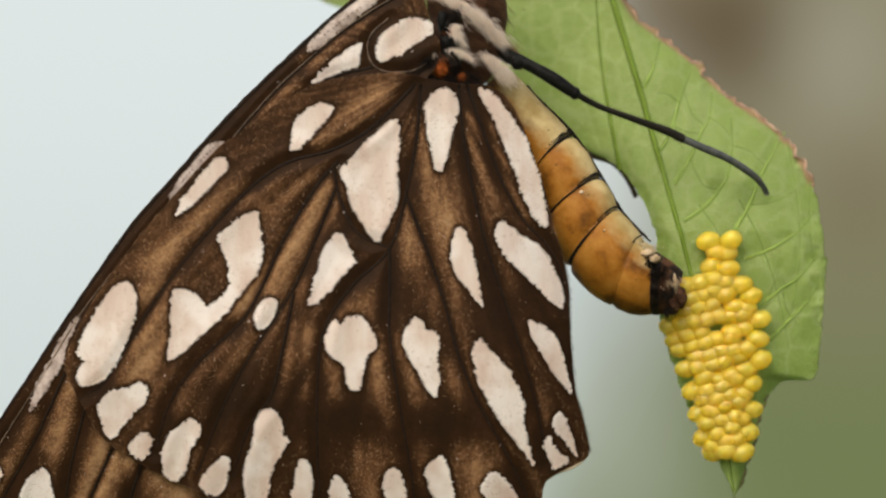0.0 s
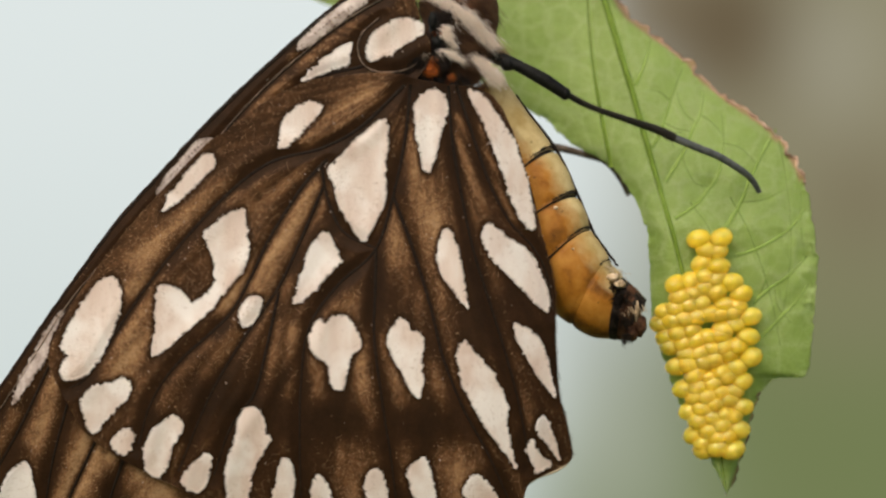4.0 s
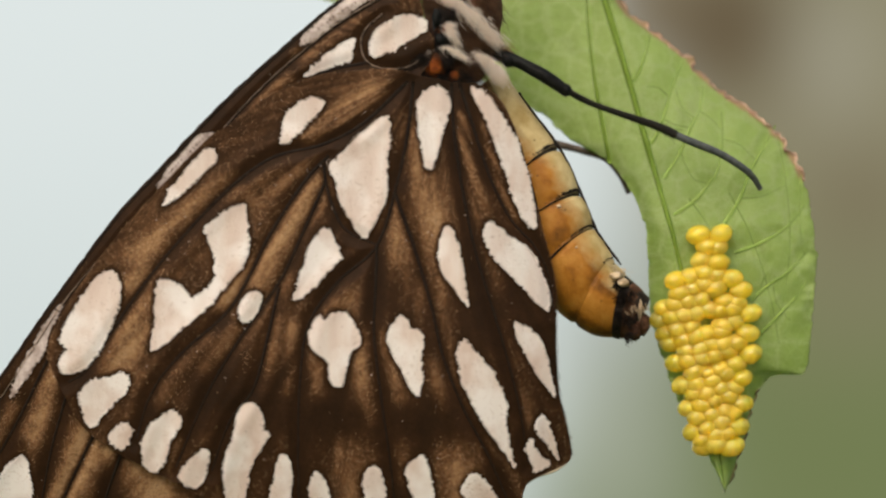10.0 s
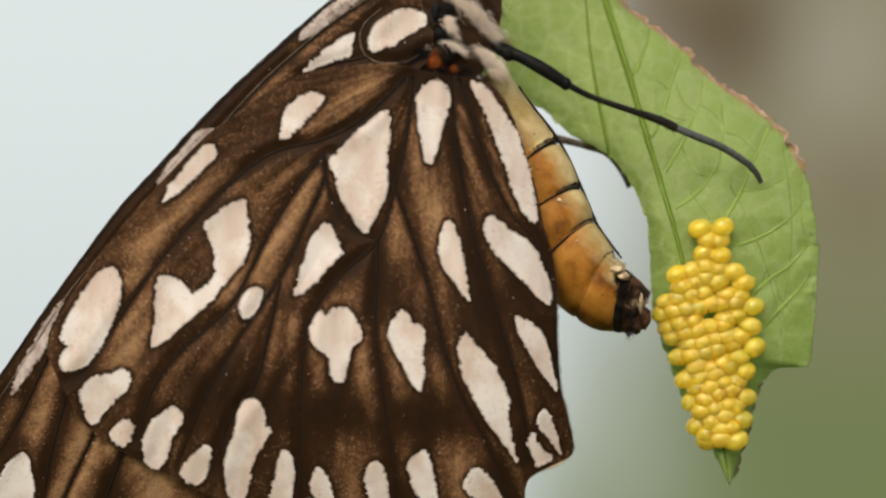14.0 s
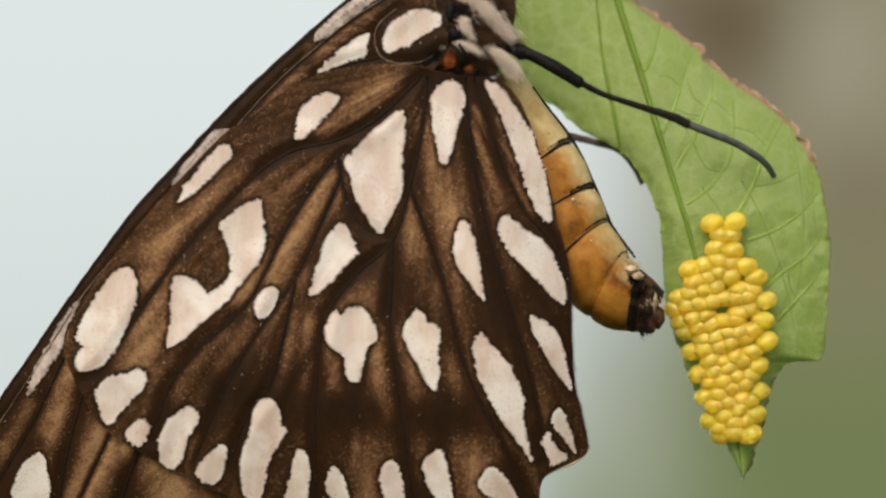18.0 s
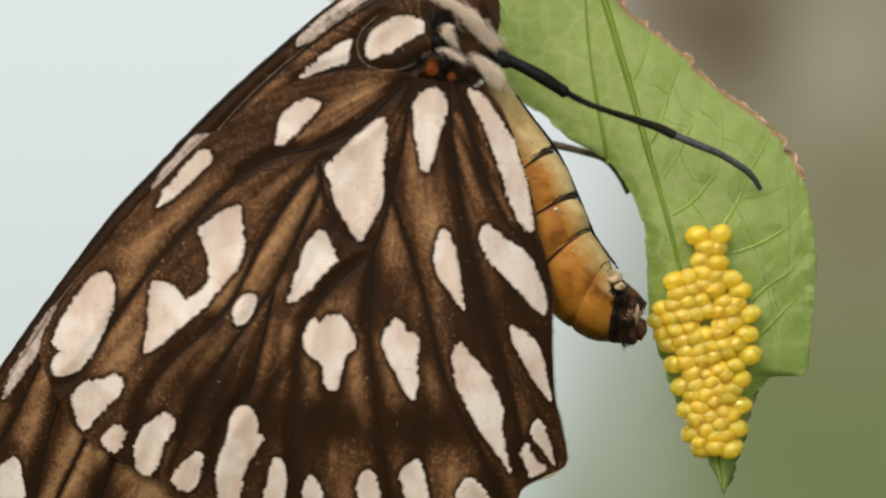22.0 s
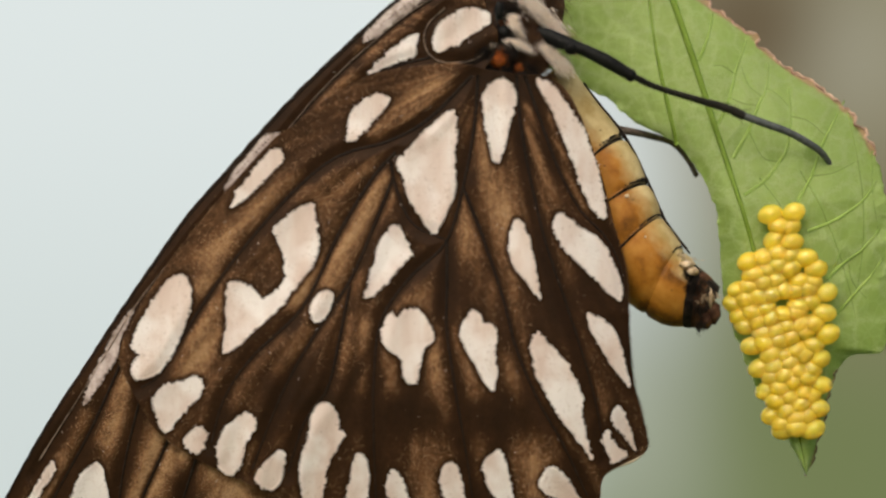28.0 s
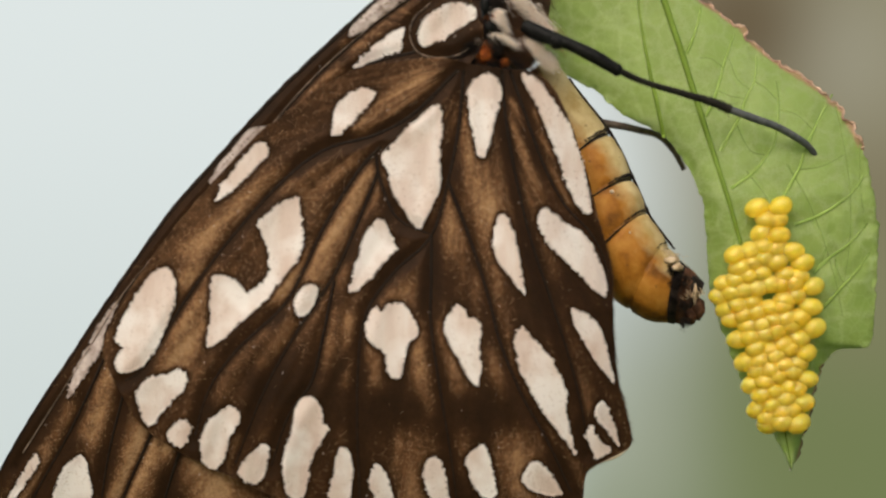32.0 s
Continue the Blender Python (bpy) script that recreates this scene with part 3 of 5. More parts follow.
    hind = Wing(
        [(-0.66, 9.03), (-1.77, 9.27), (-2.82, 9.36), (-4.92, 9.12), (-6.87, 8.73), (-9.03, 7.53), (-10.77, 6.18), (-12.19, 5.14), (-15.71, 1.23), (-18.23, -2.08), (-19.84, -4.81), (-20.23, -6.33),
         (-19.74, -7.60), (-18.36, -9.97), (-16.72, -11.24), (-14.30, -12.48), (-11.64, -13.70), (-9.23, -14.70), (-6.81, -15.32), (-4.38, -15.48), (-1.95, -15.32), (0.18, -14.60), (1.03, -14.07),
         (2.91, -14.24), (4.29, -14.33), (5.24, -14.14), (5.60, -12.44), (7.51, -11.52), (7.92, -10.79), (7.49, -8.95), (7.11, -7.56), (6.85, -4.82), (6.72, -1.79), (6.08, 0.63),
         (5.37, 3.35), (4.33, 6.35), (3.34, 8.08), (2.28, 8.67), (0.93, 8.79)],
        [[(-1.47, 8.73), (-3.72, 6.48), (-5.82, 5.28), (-8.52, 4.47), (-10.93, 2.58), (-13.95, -0.87), (-16.08, -3.88), (-17.94, -6.92), (-19.19, -7.84)],
         [(-5.52, 4.68), (-6.72, 3.33), (-8.46, 0.48), (-9.57, -1.92), (-10.68, -3.81), (-13.11, -6.13), (-14.58, -8.26), (-15.39, -10.86)],
         [(-5.64, 3.33), (-6.72, 0.63), (-7.92, -2.07), (-9.87, -5.07), (-11.55, -8.09), (-13.29, -12.38)],
         [(-1.17, 8.73), (-1.38, 6.03), (-1.86, 3.33), (-2.82, 0.03), (-4.77, -1.92), (-6.27, -4.17), (-6.67, -7.18), (-6.69, -10.82), (-6.56, -14.85)],
         [(-5.76, 4.23), (-5.52, 2.88), (-4.62, 0.93), (-2.82, 0.03)],
         [(-2.82, 0.03), (-2.82, -2.37), (-2.82, -4.77), (-2.34, -8.08), (-1.78, -11.44), (-1.34, -14.85)],
         [(-1.98, 2.88), (-0.87, 0.03), (0.12, -2.97), (0.84, -5.67), (1.98, -8.39), (3.35, -10.84), (4.75, -13.81)],
         [(0.84, 8.73), (1.02, 6.48), (1.56, 3.33), (2.34, 0.03), (3.34, -2.97), (4.24, -5.69), (5.01, -8.43), (5.59, -11.51)],
         [(1.26, 8.73), (2.16, 6.18), (3.12, 3.63), (4.24, 1.59), (5.49, 0.27), (6.32, -1.24), (6.66, -3.15)],
         [(-7.92, -2.37), (-8.52, -5.37), (-9.13, -7.78), (-10.36, -9.60), (-11.31, -12.37)]],
        0.0)
    hind.patch((-2.46, 6.87), (-2.28, 5.73), (-2.40, 4.23), (-2.34, 2.88), (-2.61, 1.98), (-3.00, 1.08), (-3.42, 0.33), (-3.87, 0.69), (-4.32, 1.38), (-4.86, 2.28), (-5.16, 3.33), (-5.49, 4.17), (-4.92, 4.83), (-4.02, 5.73), (-3.12, 6.57))
    hind.patch((-0.27, 8.43), (0.33, 8.52), (0.72, 8.07), (0.84, 7.38), (0.57, 6.33), (0.33, 5.37), (0.03, 4.23), (-0.39, 4.23), (-0.60, 5.13), (-0.84, 6.03), (-0.96, 7.08), (-0.87, 7.89))
    hind.patch((1.89, 8.52), (2.52, 8.44), (3.18, 7.69), (3.94, 6.65), (4.55, 5.60), (5.06, 4.25), (5.37, 2.90), (5.62, 1.39), (5.31, 1.18), (4.85, 1.69), (4.24, 2.89), (3.73, 4.24), (3.18, 5.59), (2.58, 7.09), (2.04, 7.98))
    hind.patch((0.84, 1.17), (1.23, 0.87), (1.56, 0.03), (1.83, -1.17), (1.98, -2.07), (2.16, -3.03), (1.77, -2.82), (1.23, -2.07), (0.72, -1.41), (0.45, -0.72), (0.42, 0.03), (0.57, 0.78))
    hind.patch((3.03, 1.47), (3.64, 1.23), (4.24, 0.69), (5.00, 0.33), (5.62, -0.42), (6.08, -1.33), (6.45, -2.24), (6.41, -3.15), (5.92, -2.99), (5.16, -2.23), (4.40, -1.48), (3.64, -0.81), (3.12, -0.12), (2.73, 0.78))
    hind.patch((-5.58, 0.87), (-5.16, 0.63), (-4.92, 0.03), (-4.65, -0.63), (-4.92, -1.02), (-5.46, -1.62), (-5.97, -2.22), (-6.66, -2.82), (-7.14, -2.97), (-7.02, -2.22), (-6.78, -1.47), (-6.51, -0.57), (-6.18, 0.27))
    hind.patch((-9.12, -2.58), (-8.79, -2.82), (-8.94, -3.57), (-9.27, -4.11), (-9.78, -4.35), (-10.02, -3.87), (-9.93, -3.18), (-9.54, -2.67))
    hind.patch((-5.76, -3.72), (-5.46, -3.93), (-5.07, -3.57), (-4.32, -3.57), (-3.87, -4.17), (-3.51, -4.83), (-3.57, -5.22), (-4.02, -5.82), (-4.23, -6.73), (-4.42, -7.42), (-4.87, -7.48), (-5.17, -7.03), (-5.40, -6.12), (-5.97, -5.67), (-6.24, -5.22), (-6.21, -4.47))
    hind.patch((-1.47, -3.57), (-1.08, -3.87), (-0.87, -4.23), (-0.42, -4.41), (-0.21, -4.77), (-0.24, -5.97), (-0.18, -7.18), (-0.33, -7.78), (-0.66, -7.72), (-1.17, -6.94), (-1.68, -5.97), (-2.07, -5.13), (-2.13, -4.62), (-1.86, -4.02))
    hind.patch((1.89, -4.77), (2.13, -4.86), (2.58, -5.38), (3.34, -6.22), (3.94, -7.20), (4.34, -8.26), (4.35, -9.18), (4.50, -10.10), (4.88, -11.55), (4.57, -11.23), (3.96, -10.39), (3.19, -9.46), (2.59, -8.39), (2.04, -7.48), (1.74, -6.58), (1.53, -5.52))
    hind.patch((4.55, -3.82), (5.00, -3.95), (5.62, -4.26), (6.08, -4.81), (6.45, -5.72), (6.70, -6.79), (6.92, -7.71), (6.64, -7.55), (6.08, -6.87), (5.46, -6.01), (4.94, -5.09), (4.64, -4.43))
    hind.patch((6.09, -8.82), (6.40, -8.83), (6.68, -9.39), (6.97, -10.01), (7.19, -10.79), (7.20, -11.19), (6.95, -10.94), (6.50, -10.30), (6.01, -9.83), (5.82, -9.30))
    hind.patch((5.67, -10.03), (5.95, -10.44), (6.20, -10.85), (6.73, -11.39), (6.12, -11.84), (5.90, -11.77), (5.65, -11.20), (5.33, -10.64), (5.39, -10.42))
    hind.patch((-9.87, 1.98), (-9.72, 1.23), (-9.57, 0.48), (-9.57, -0.42), (-9.87, -1.32), (-10.38, -1.92), (-10.93, -2.67), (-11.53, -3.42), (-12.28, -4.17), (-13.04, -4.78), (-13.80, -5.53), (-14.62, -5.90), (-14.68, -5.54), (-14.50, -4.48), (-14.50, -3.43), (-14.44, -2.53), (-14.25, -2.14), (-13.50, -2.22), (-13.04, -2.52), (-12.50, -3.03), (-11.98, -2.67), (-11.47, -2.07), (-11.35, -1.47), (-11.44, -0.72), (-11.68, -0.12), (-11.95, 0.48), (-11.83, 0.87), (-11.38, 1.17), (-10.78, 1.68))
    hind.patch((-16.85, -1.72), (-16.45, -2.14), (-16.30, -2.98), (-16.48, -3.89), (-16.94, -5.09), (-17.47, -6.16), (-18.10, -6.98), (-18.87, -7.32), (-19.49, -7.23), (-19.61, -6.63), (-19.26, -6.02), (-19.60, -5.66), (-19.32, -4.66), (-18.70, -3.59), (-18.08, -2.54), (-17.46, -1.93))
    hind.patch((-16.25, -7.12), (-15.80, -7.29), (-15.74, -7.81), (-15.96, -8.27), (-16.58, -8.88), (-17.21, -9.65), (-17.69, -10.18), (-18.05, -9.97), (-18.35, -9.20), (-18.49, -8.59), (-18.26, -7.98), (-17.64, -7.52), (-16.87, -7.36))
    hind.patch((-15.99, -9.82), (-15.53, -10.09), (-15.67, -10.71), (-15.96, -11.23), (-16.48, -11.18), (-16.84, -10.72), (-16.58, -10.20))
    hind.patch((-13.53, -9.07), (-13.02, -9.25), (-12.90, -9.77), (-13.25, -10.38), (-13.57, -11.00), (-13.73, -11.77), (-14.12, -12.39), (-14.61, -12.39), (-14.96, -12.03), (-15.07, -11.16), (-14.87, -10.39), (-14.55, -9.78), (-14.05, -9.38))
    hind.patch((-11.74, -11.02), (-11.35, -11.20), (-11.48, -11.91), (-11.62, -12.74), (-12.09, -13.21), (-12.70, -13.06), (-13.05, -12.63), (-12.76, -12.07), (-12.27, -11.51))
    hind.patch((-9.44, -8.51), (-8.90, -8.63), (-8.54, -9.15), (-8.49, -9.91), (-8.25, -10.15), (-8.56, -10.82), (-8.93, -11.50), (-9.25, -12.36), (-9.39, -13.29), (-9.64, -13.98), (-10.19, -14.04), (-10.52, -13.61), (-10.65, -12.99), (-10.70, -12.37), (-10.57, -11.44), (-10.31, -10.67), (-10.06, -9.60), (-9.87, -8.84))
    hind.patch((-7.51, -11.19), (-7.15, -11.50), (-6.95, -12.21), (-7.02, -13.29), (-7.25, -14.29), (-7.77, -14.48), (-8.25, -13.91), (-8.20, -13.29), (-7.92, -12.36), (-7.79, -11.59))
    hind.patch((-5.77, -12.15), (-5.38, -12.30), (-5.08, -12.98), (-4.82, -13.76), (-4.67, -14.29), (-5.22, -14.41), (-5.73, -13.91), (-6.09, -13.29), (-6.02, -12.61))
    hind.patch((-2.84, -11.74), (-2.39, -11.81), (-2.12, -12.36), (-1.94, -13.29), (-1.88, -14.16), (-2.40, -14.35), (-2.85, -13.98), (-3.15, -13.29), (-3.26, -12.42))
    hind.patch((-0.18, -11.07), (0.12, -11.28), (0.39, -11.99), (0.57, -12.83), (0.67, -13.70), (0.18, -13.98), (-0.36, -13.54), (-0.73, -12.83), (-0.97, -11.99), (-0.78, -11.50))
    hind.patch((2.54, -11.97), (2.96, -11.97), (3.36, -12.32), (3.88, -13.07), (4.19, -13.64), (3.89, -13.82), (2.91, -13.68), (2.24, -13.30), (2.06, -12.67))
    hind.patch((-6.57, 7.77), (-6.12, 7.74), (-5.82, 7.44), (-6.06, 6.93), (-6.66, 6.33), (-7.17, 5.73), (-7.77, 5.25), (-8.13, 5.37), (-8.04, 6.03), (-7.86, 6.78), (-7.47, 7.23))
    hind.patch((-11.83, 4.86), (-11.50, 4.74), (-11.50, 4.23), (-11.98, 3.63), (-12.74, 2.88), (-13.50, 2.19), (-14.16, 1.77), (-14.19, 2.07), (-13.80, 2.74), (-13.10, 3.70), (-12.44, 4.45))
    hind.streak(0.58, 0.50, (-2.07, 8.88), (-3.57, 7.98), (-4.92, 7.08))
    hind.streak(0.50, 0.40, (-5.52, 6.78), (-6.72, 5.88))
    hind.streak(0.78, 0.48, (-10.77, 2.88), (-11.68, 2.37), (-13.34, 0.87), (-15.47, -1.17))
    hind.streak(0.92, 0.62, (-5.88, 2.88), (-7.47, 0.78), (-9.12, -1.32), (-10.32, -3.12))
    hind.streak(0.28, 0.45, (-6.72, 3.93), (-9.12, 2.73), (-10.93, 1.23))
    hind.streak(0.50, 0.50, (-7.92, -1.77), (-9.12, -3.87), (-11.54, -6.58))
    hind.streak(0.88, 0.80, (-15.10, -2.38), (-15.62, -4.49), (-16.25, -6.60))
    hind.streak(0.50, 0.45, (-11.53, -5.07), (-13.05, -6.89), (-13.98, -8.40))
    hind.streak(0.58, 0.32, (-8.07, -4.02), (-8.37, -5.97), (-8.83, -7.48))
    hind.streak(0.55, 0.28, (-7.08, -4.47), (-7.17, -6.27), (-7.33, -7.78))
    hind.streak(0.70, 0.60, (-2.07, 1.98), (-1.47, -0.27), (-0.96, -2.37))
    hind.streak(0.50, 0.50, (-4.32, -2.67), (-5.22, -3.57))
    hind.streak(0.82, 0.55, (-0.87, 6.63), (-0.78, 4.53), (-0.06, 2.13), (0.48, 0.03))
    hind.streak(0.62, 0.32, (1.32, 6.93), (1.92, 4.23), (2.52, 1.83))
    hind.streak(0.42, 0.38, (2.34, 3.33), (2.88, 0.63), (3.73, -2.98), (4.70, -6.00), (5.17, -8.43))
    hind.streak(0.48, 0.40, (0.18, -0.87), (0.63, -3.57), (1.38, -6.27), (2.53, -9.00), (3.50, -10.84))
    hind.streak(0.62, 0.36, (-3.57, -4.77), (-3.36, -6.88), (-2.83, -8.99))
    hind.streak(0.50, 0.32, (-6.06, -5.97), (-5.77, -7.78))
    hind.streak(0.45, 0.34, (-2.28, -4.77), (-1.77, -6.57), (-1.38, -8.08))
    hind.streak(0.30, 0.34, (0.48, -6.27), (1.08, -8.39))
    hind.streak(0.34, 0.45, (-4.34, -10.21), (-4.29, -12.05), (-4.06, -13.91))
    hind.streak(0.45, 0.55, (1.09, -10.82), (1.63, -12.36), (2.00, -13.60))
    hind.streak(0.25, 0.40, (-1.18, -10.52), (-1.03, -12.36))
    hind.streak(0.55, 0.45, (5.16, -7.52), (5.38, -9.04))
    hind.streak(0.45, 0.35, (-13.26, -10.84), (-13.37, -12.07))
    hind.streak(0.55, 0.35, (2.88, 6.34), (3.64, 3.04), (4.24, 1.84))
    hind.dark((-10.94, -8.09), 3.2, 1.8, 0.65)
    hind.dark((-2.52, -2.37), 2.0, 1.2, 0.5)
    hind.dark((2.88, -3.57), 1.6, 1.4, 0.5)
    hind.dark((4.40, -2.60), 1.6, 2.4, 0.5)
    hind.dark((2.60, -0.60), 1.4, 3.0, 0.35)
    hind.dark((4.60, -7.00), 1.0, 3.2, 0.35)
    hind.dark((6.54, -5.42), 0.9, 4.0, 0.7)
    hind.dark((-4.93, -9.30), 2.6, 1.3, 0.75)
    hind.dark((0.18, -9.15), 2.8, 1.5, 0.8)
    hind.dark((0.18, 8.49), 1.8, 0.8, 1.0)
    hind.dark((-1.32, 8.73), 1.2, 0.7, 0.9)
    hind.build("hindwing", fly, "brown hindwing with dark veins and pinkish white spots", base=(-0.42, 9.63))

    rim = spline([(*(5.53, -12.50), 0.03), (*(6.12, -12.08), 0.075), (*(7.05, -11.75), 0.085), (*(7.70, -11.34), 0.05)], 30)
    rim = np.stack([rim[:, 0], lift(rim[:, 0], rim[:, 1]), rim[:, 1], rim[:, 2]], 1)
    part("margin_fringe", *tube(rim[:, :3], rim[:, 3], 6), CREAM, fly, "cream fringe at the hindwing corner")

    hem = spline([(6.08, 0.63), (6.72, -1.79), (6.85, -4.82), (7.11, -7.56), (7.49, -8.95), (7.92, -10.79)], 160)
    part("edge_fringe", *tufts([(u, float(lift(u, v)), v, 0.02, 0.02, -55) for u, v in hem], 0.24, 0.009, 3), DARK_HAIR, fly, "fine hairs along the hindwing edge")

    # thorax, hairs and wing joint
    part("thorax", *ball((1.35, 3.40, 12.64), (2.1, 2.2, 4.0), 28, 20, 0.12), BROWN, fly, "dark brown hairy thorax")
    part("wing_joint", *join(ball((0.18, 1.00, 11.97), (0.45, 0.6, 0.9), 12, 8, 0.3), ball((-0.42, 0.70, 10.65), (0.4, 0.4, 0.5), 12, 8, 0.3),
                             ball((0.48, 0.90, 10.30), (0.6, 0.5, 0.5), 12, 8, 0.4), ball((-1.78, 0.70, 12.85), (0.6, 0.4, 0.3), 12, 8, 0.4),
                             ball((0.48, 1.20, 9.11), (1.0, 0.4, 0.5), 14, 10, 0.3), ball((-0.42, 1.10, 9.16), (0.6, 0.35, 0.35), 12, 8, 0.3)), BLACK, fly, "black wing joint")
    part("rust_patch", *join(ball((-0.12, 0.65, 9.62), (0.5, 0.3, 0.45), 14, 10, 0.4), ball((0.97, 0.80, 9.20), (0.2, 0.2, 0.18), 12, 8, 0.4)),
         RUST, fly, "rust orange patch at the wing base")
    part("brown_fur", *tufts([(*(1.63, 1.00, 11.64), 1.5, 0.55, -40), (*(2.37, 1.60, 13.15), 1.4, 0.7, -40), (*(0.94, 1.00, 12.24), 1.0, 0.4, -38), (*(2.67, 1.60, 11.38), 0.9, 0.4, -40),
                              (*(2.06, 0.95, 9.41), 0.9, 0.6, -35), (*(1.95, 0.80, 9.95), 0.6, 0.4, -40), (*(1.80, 0.80, 10.75), 0.7, 0.35, -35), (*(-0.72, 0.80, 12.89), 1.0, 0.5, -25), (*(0.94, 1.00, 9.76), 0.7, 0.3, -20)], 0.42, 0.014, 420), DARK_HAIR, fly)
    part("fur_pad", *join(ball((-0.24, 1.25, 13.60), (0.77, 0.2, 0.22), 14, 8, 0.5), ball((0.85, 1.25, 13.05), (0.59, 0.2, 0.24), 14, 8, 0.5), ball((1.70, 1.35, 12.39), (0.42, 0.2, 0.26), 14, 8, 0.5),
                          ball((2.37, 1.45, 11.80), (0.34, 0.2, 0.22), 14, 8, 0.5), ball((2.60, 1.05, 9.98), (0.50, 0.2, 0.26), 14, 8, 0.5), ball((3.10, 1.08, 9.55), (0.52, 0.2, 0.34), 14, 8, 0.5)), WOOL, fly, "pale woolly pads")
    part("pale_fur", *tufts([(*(-0.72, 0.90, 13.62), 1.8, 0.26, -18), (*(0.54, 0.90, 13.20), 1.5, 0.36, -28), (*(1.51, 0.90, 12.59), 1.2, 0.42, -35), (*(2.30, 1.00, 11.88), 0.9, 0.42, -38), (*(2.84, 1.10, 11.34), 0.5, 0.3, -35)],
                            0.50, 0.015, 330, 11), PALE_HAIR, fly)
    part("wing_base_tuft", *tufts([(*(0.55, 0.50, 11.75), 0.22, 0.30, -8), (*(0.62, 0.50, 11.45), 0.30, 0.22, -32), (*(0.85, 0.55, 11.15), 0.35, 0.2, -48), (*(0.52, 0.50, 10.58), 0.45, 0.16, -12), (*(1.10, 0.52, 10.34), 0.5, 0.16, -26),
                                   (*(-0.57, 0.50, 10.69), 0.12, 0.14, -70)], 0.48, 0.016, 130, 17), PALE_HAIR, fly, "pale hair fans at the wing base")
    part("flank_fur", *tufts([(*(2.25, 0.75, 10.22), 0.5, 0.22, -40), (*(2.75, 0.75, 9.85), 0.7, 0.34, -42), (*(3.25, 0.78, 9.38), 0.6, 0.36, -42)], 0.36, 0.015, 420, 9), PALE_HAIR, fly, "sleek cream hair on the flank")
    part("black_fur", *tufts([(*(-1.05, 0.35, 9.72), 0.5, 0.25, -140), (*(-0.75, 0.35, 10.15), 0.3, 0.35, -110), (*(1.75, 0.75, 8.95), 0.7, 0.22, -50), (*(0.55, 0.45, 9.95), 0.25, 0.3, -70), (*(0.45, 0.55, 12.45), 0.3, 0.5, -70), (*(0.33, 0.60, 8.95), 0.8, 0.25, -80), (*(1.09, 0.70, 8.84), 0.7, 0.2, -60), (*(-0.66, 0.60, 9.13), 0.5, 0.2, -120), (*(0.06, 0.50, 10.99), 0.3, 0.8, -90)], 0.35, 0.016, 260, 35), BLACK, fly)
    part("rust_fur", *tufts([(*(-0.15, 0.45, 9.78), 0.5, 0.5, -85), (*(0.90, 0.70, 9.26), 0.12, 0.12, -40), (*(0.24, 0.60, 11.78), 0.2, 0.2, -60)], 0.3, 0.014, 220, 45), RUST_HAIR, fly)
    part("tan_fur", *tufts([(*(2.85, 1.50, 11.38), 0.9, 0.5, -38), (*(3.37, 1.60, 10.84), 0.7, 0.4, -35), (*(3.67, 1.60, 10.41), 0.5, 0.3, -30)], 0.5, 0.012, 170, 22), DUST, fly, "tan fuzz along the back")
    part("sclerite", *join(ball((-0.06, 0.45, 12.19), (0.26, 0.2, 0.5), 12, 8, 0.2), ball((0.18, 0.50, 11.05), (0.3, 0.2, 0.35), 12, 8, 0.3)), CHITIN, fly, "shiny black plate at the wing joint")

    # abdomen in rings
    pivot = (4.03, 3.50, 8.50)
    spine = spline([(*(2.90, 3.50, 9.10), 0.9), (*(4.00, 3.50, 7.00), 1.22), (*(5.47, 3.50, 4.62), 1.55), (*(6.35, 3.50, 2.13), 1.87), (*(7.21, 3.50, -0.10), 2.05),
                    (*(8.80, 3.50, -2.05), 2.0), (*(9.95, 3.50, -2.75), 1.76), (*(10.75, 3.50, -3.10), 1.50), (*(11.45, 3.50, -3.42), 1.22)], 120)

    def ring(f0, f1, name, parent, material=OCHRE, swell=0.0, start=1.0, label=""):
        at = np.linspace(f0, f1, 15) * 119
        c = np.stack([np.interp(at, np.arange(120), spine[:, j]) for j in range(4)], 1)
        n, sides = len(c), 36
        t = np.gradient(c[:, :3], axis=0)
        t /= np.linalg.norm(t, axis=1)[:, None]
        verts, pale = [], []
        for i in range(n):
            g = i / (n - 1)
            r = c[i, 3] * (1 + swell * math.sin(math.pi * min(1, g * 1.05))) * (start if i == 0 else 1) * (0.95 if i == n - 1 else 1)
            side = np.cross(t[i], (0, 1, 0))
            side /= np.linalg.norm(side)
            up = np.cross(side, t[i])
            for k in range(sides):
                a = 2 * math.pi * k / sides
                wob = 1 + 0.02 * noise.noise(Vector((3 * math.cos(a), 3 * math.sin(a), i * 0.4 + 9 * f0)))
                verts.append(c[i, :3] + r * wob * (math.cos(a) * side + 0.93 * math.sin(a) * up) + t[i] * r * (0.22 * math.sin(a) - 0.22 * math.cos(a)))
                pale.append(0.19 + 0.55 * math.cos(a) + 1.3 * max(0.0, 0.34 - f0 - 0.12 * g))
        faces = [(i * sides + k, i * sides + (k + 1) % sides, (i + 1) * sides + (k + 1) % sides, (i + 1) * sides + k)
                 for i in range(n - 1) for k in range(sides)]
        faces.append(tuple(range(sides)))
        faces.append(tuple((n - 1) * sides + k for k in reversed(range(sides))))
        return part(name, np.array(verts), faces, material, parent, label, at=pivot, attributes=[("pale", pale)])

    core = spine.copy()
    core[:, 3] *= 0.92
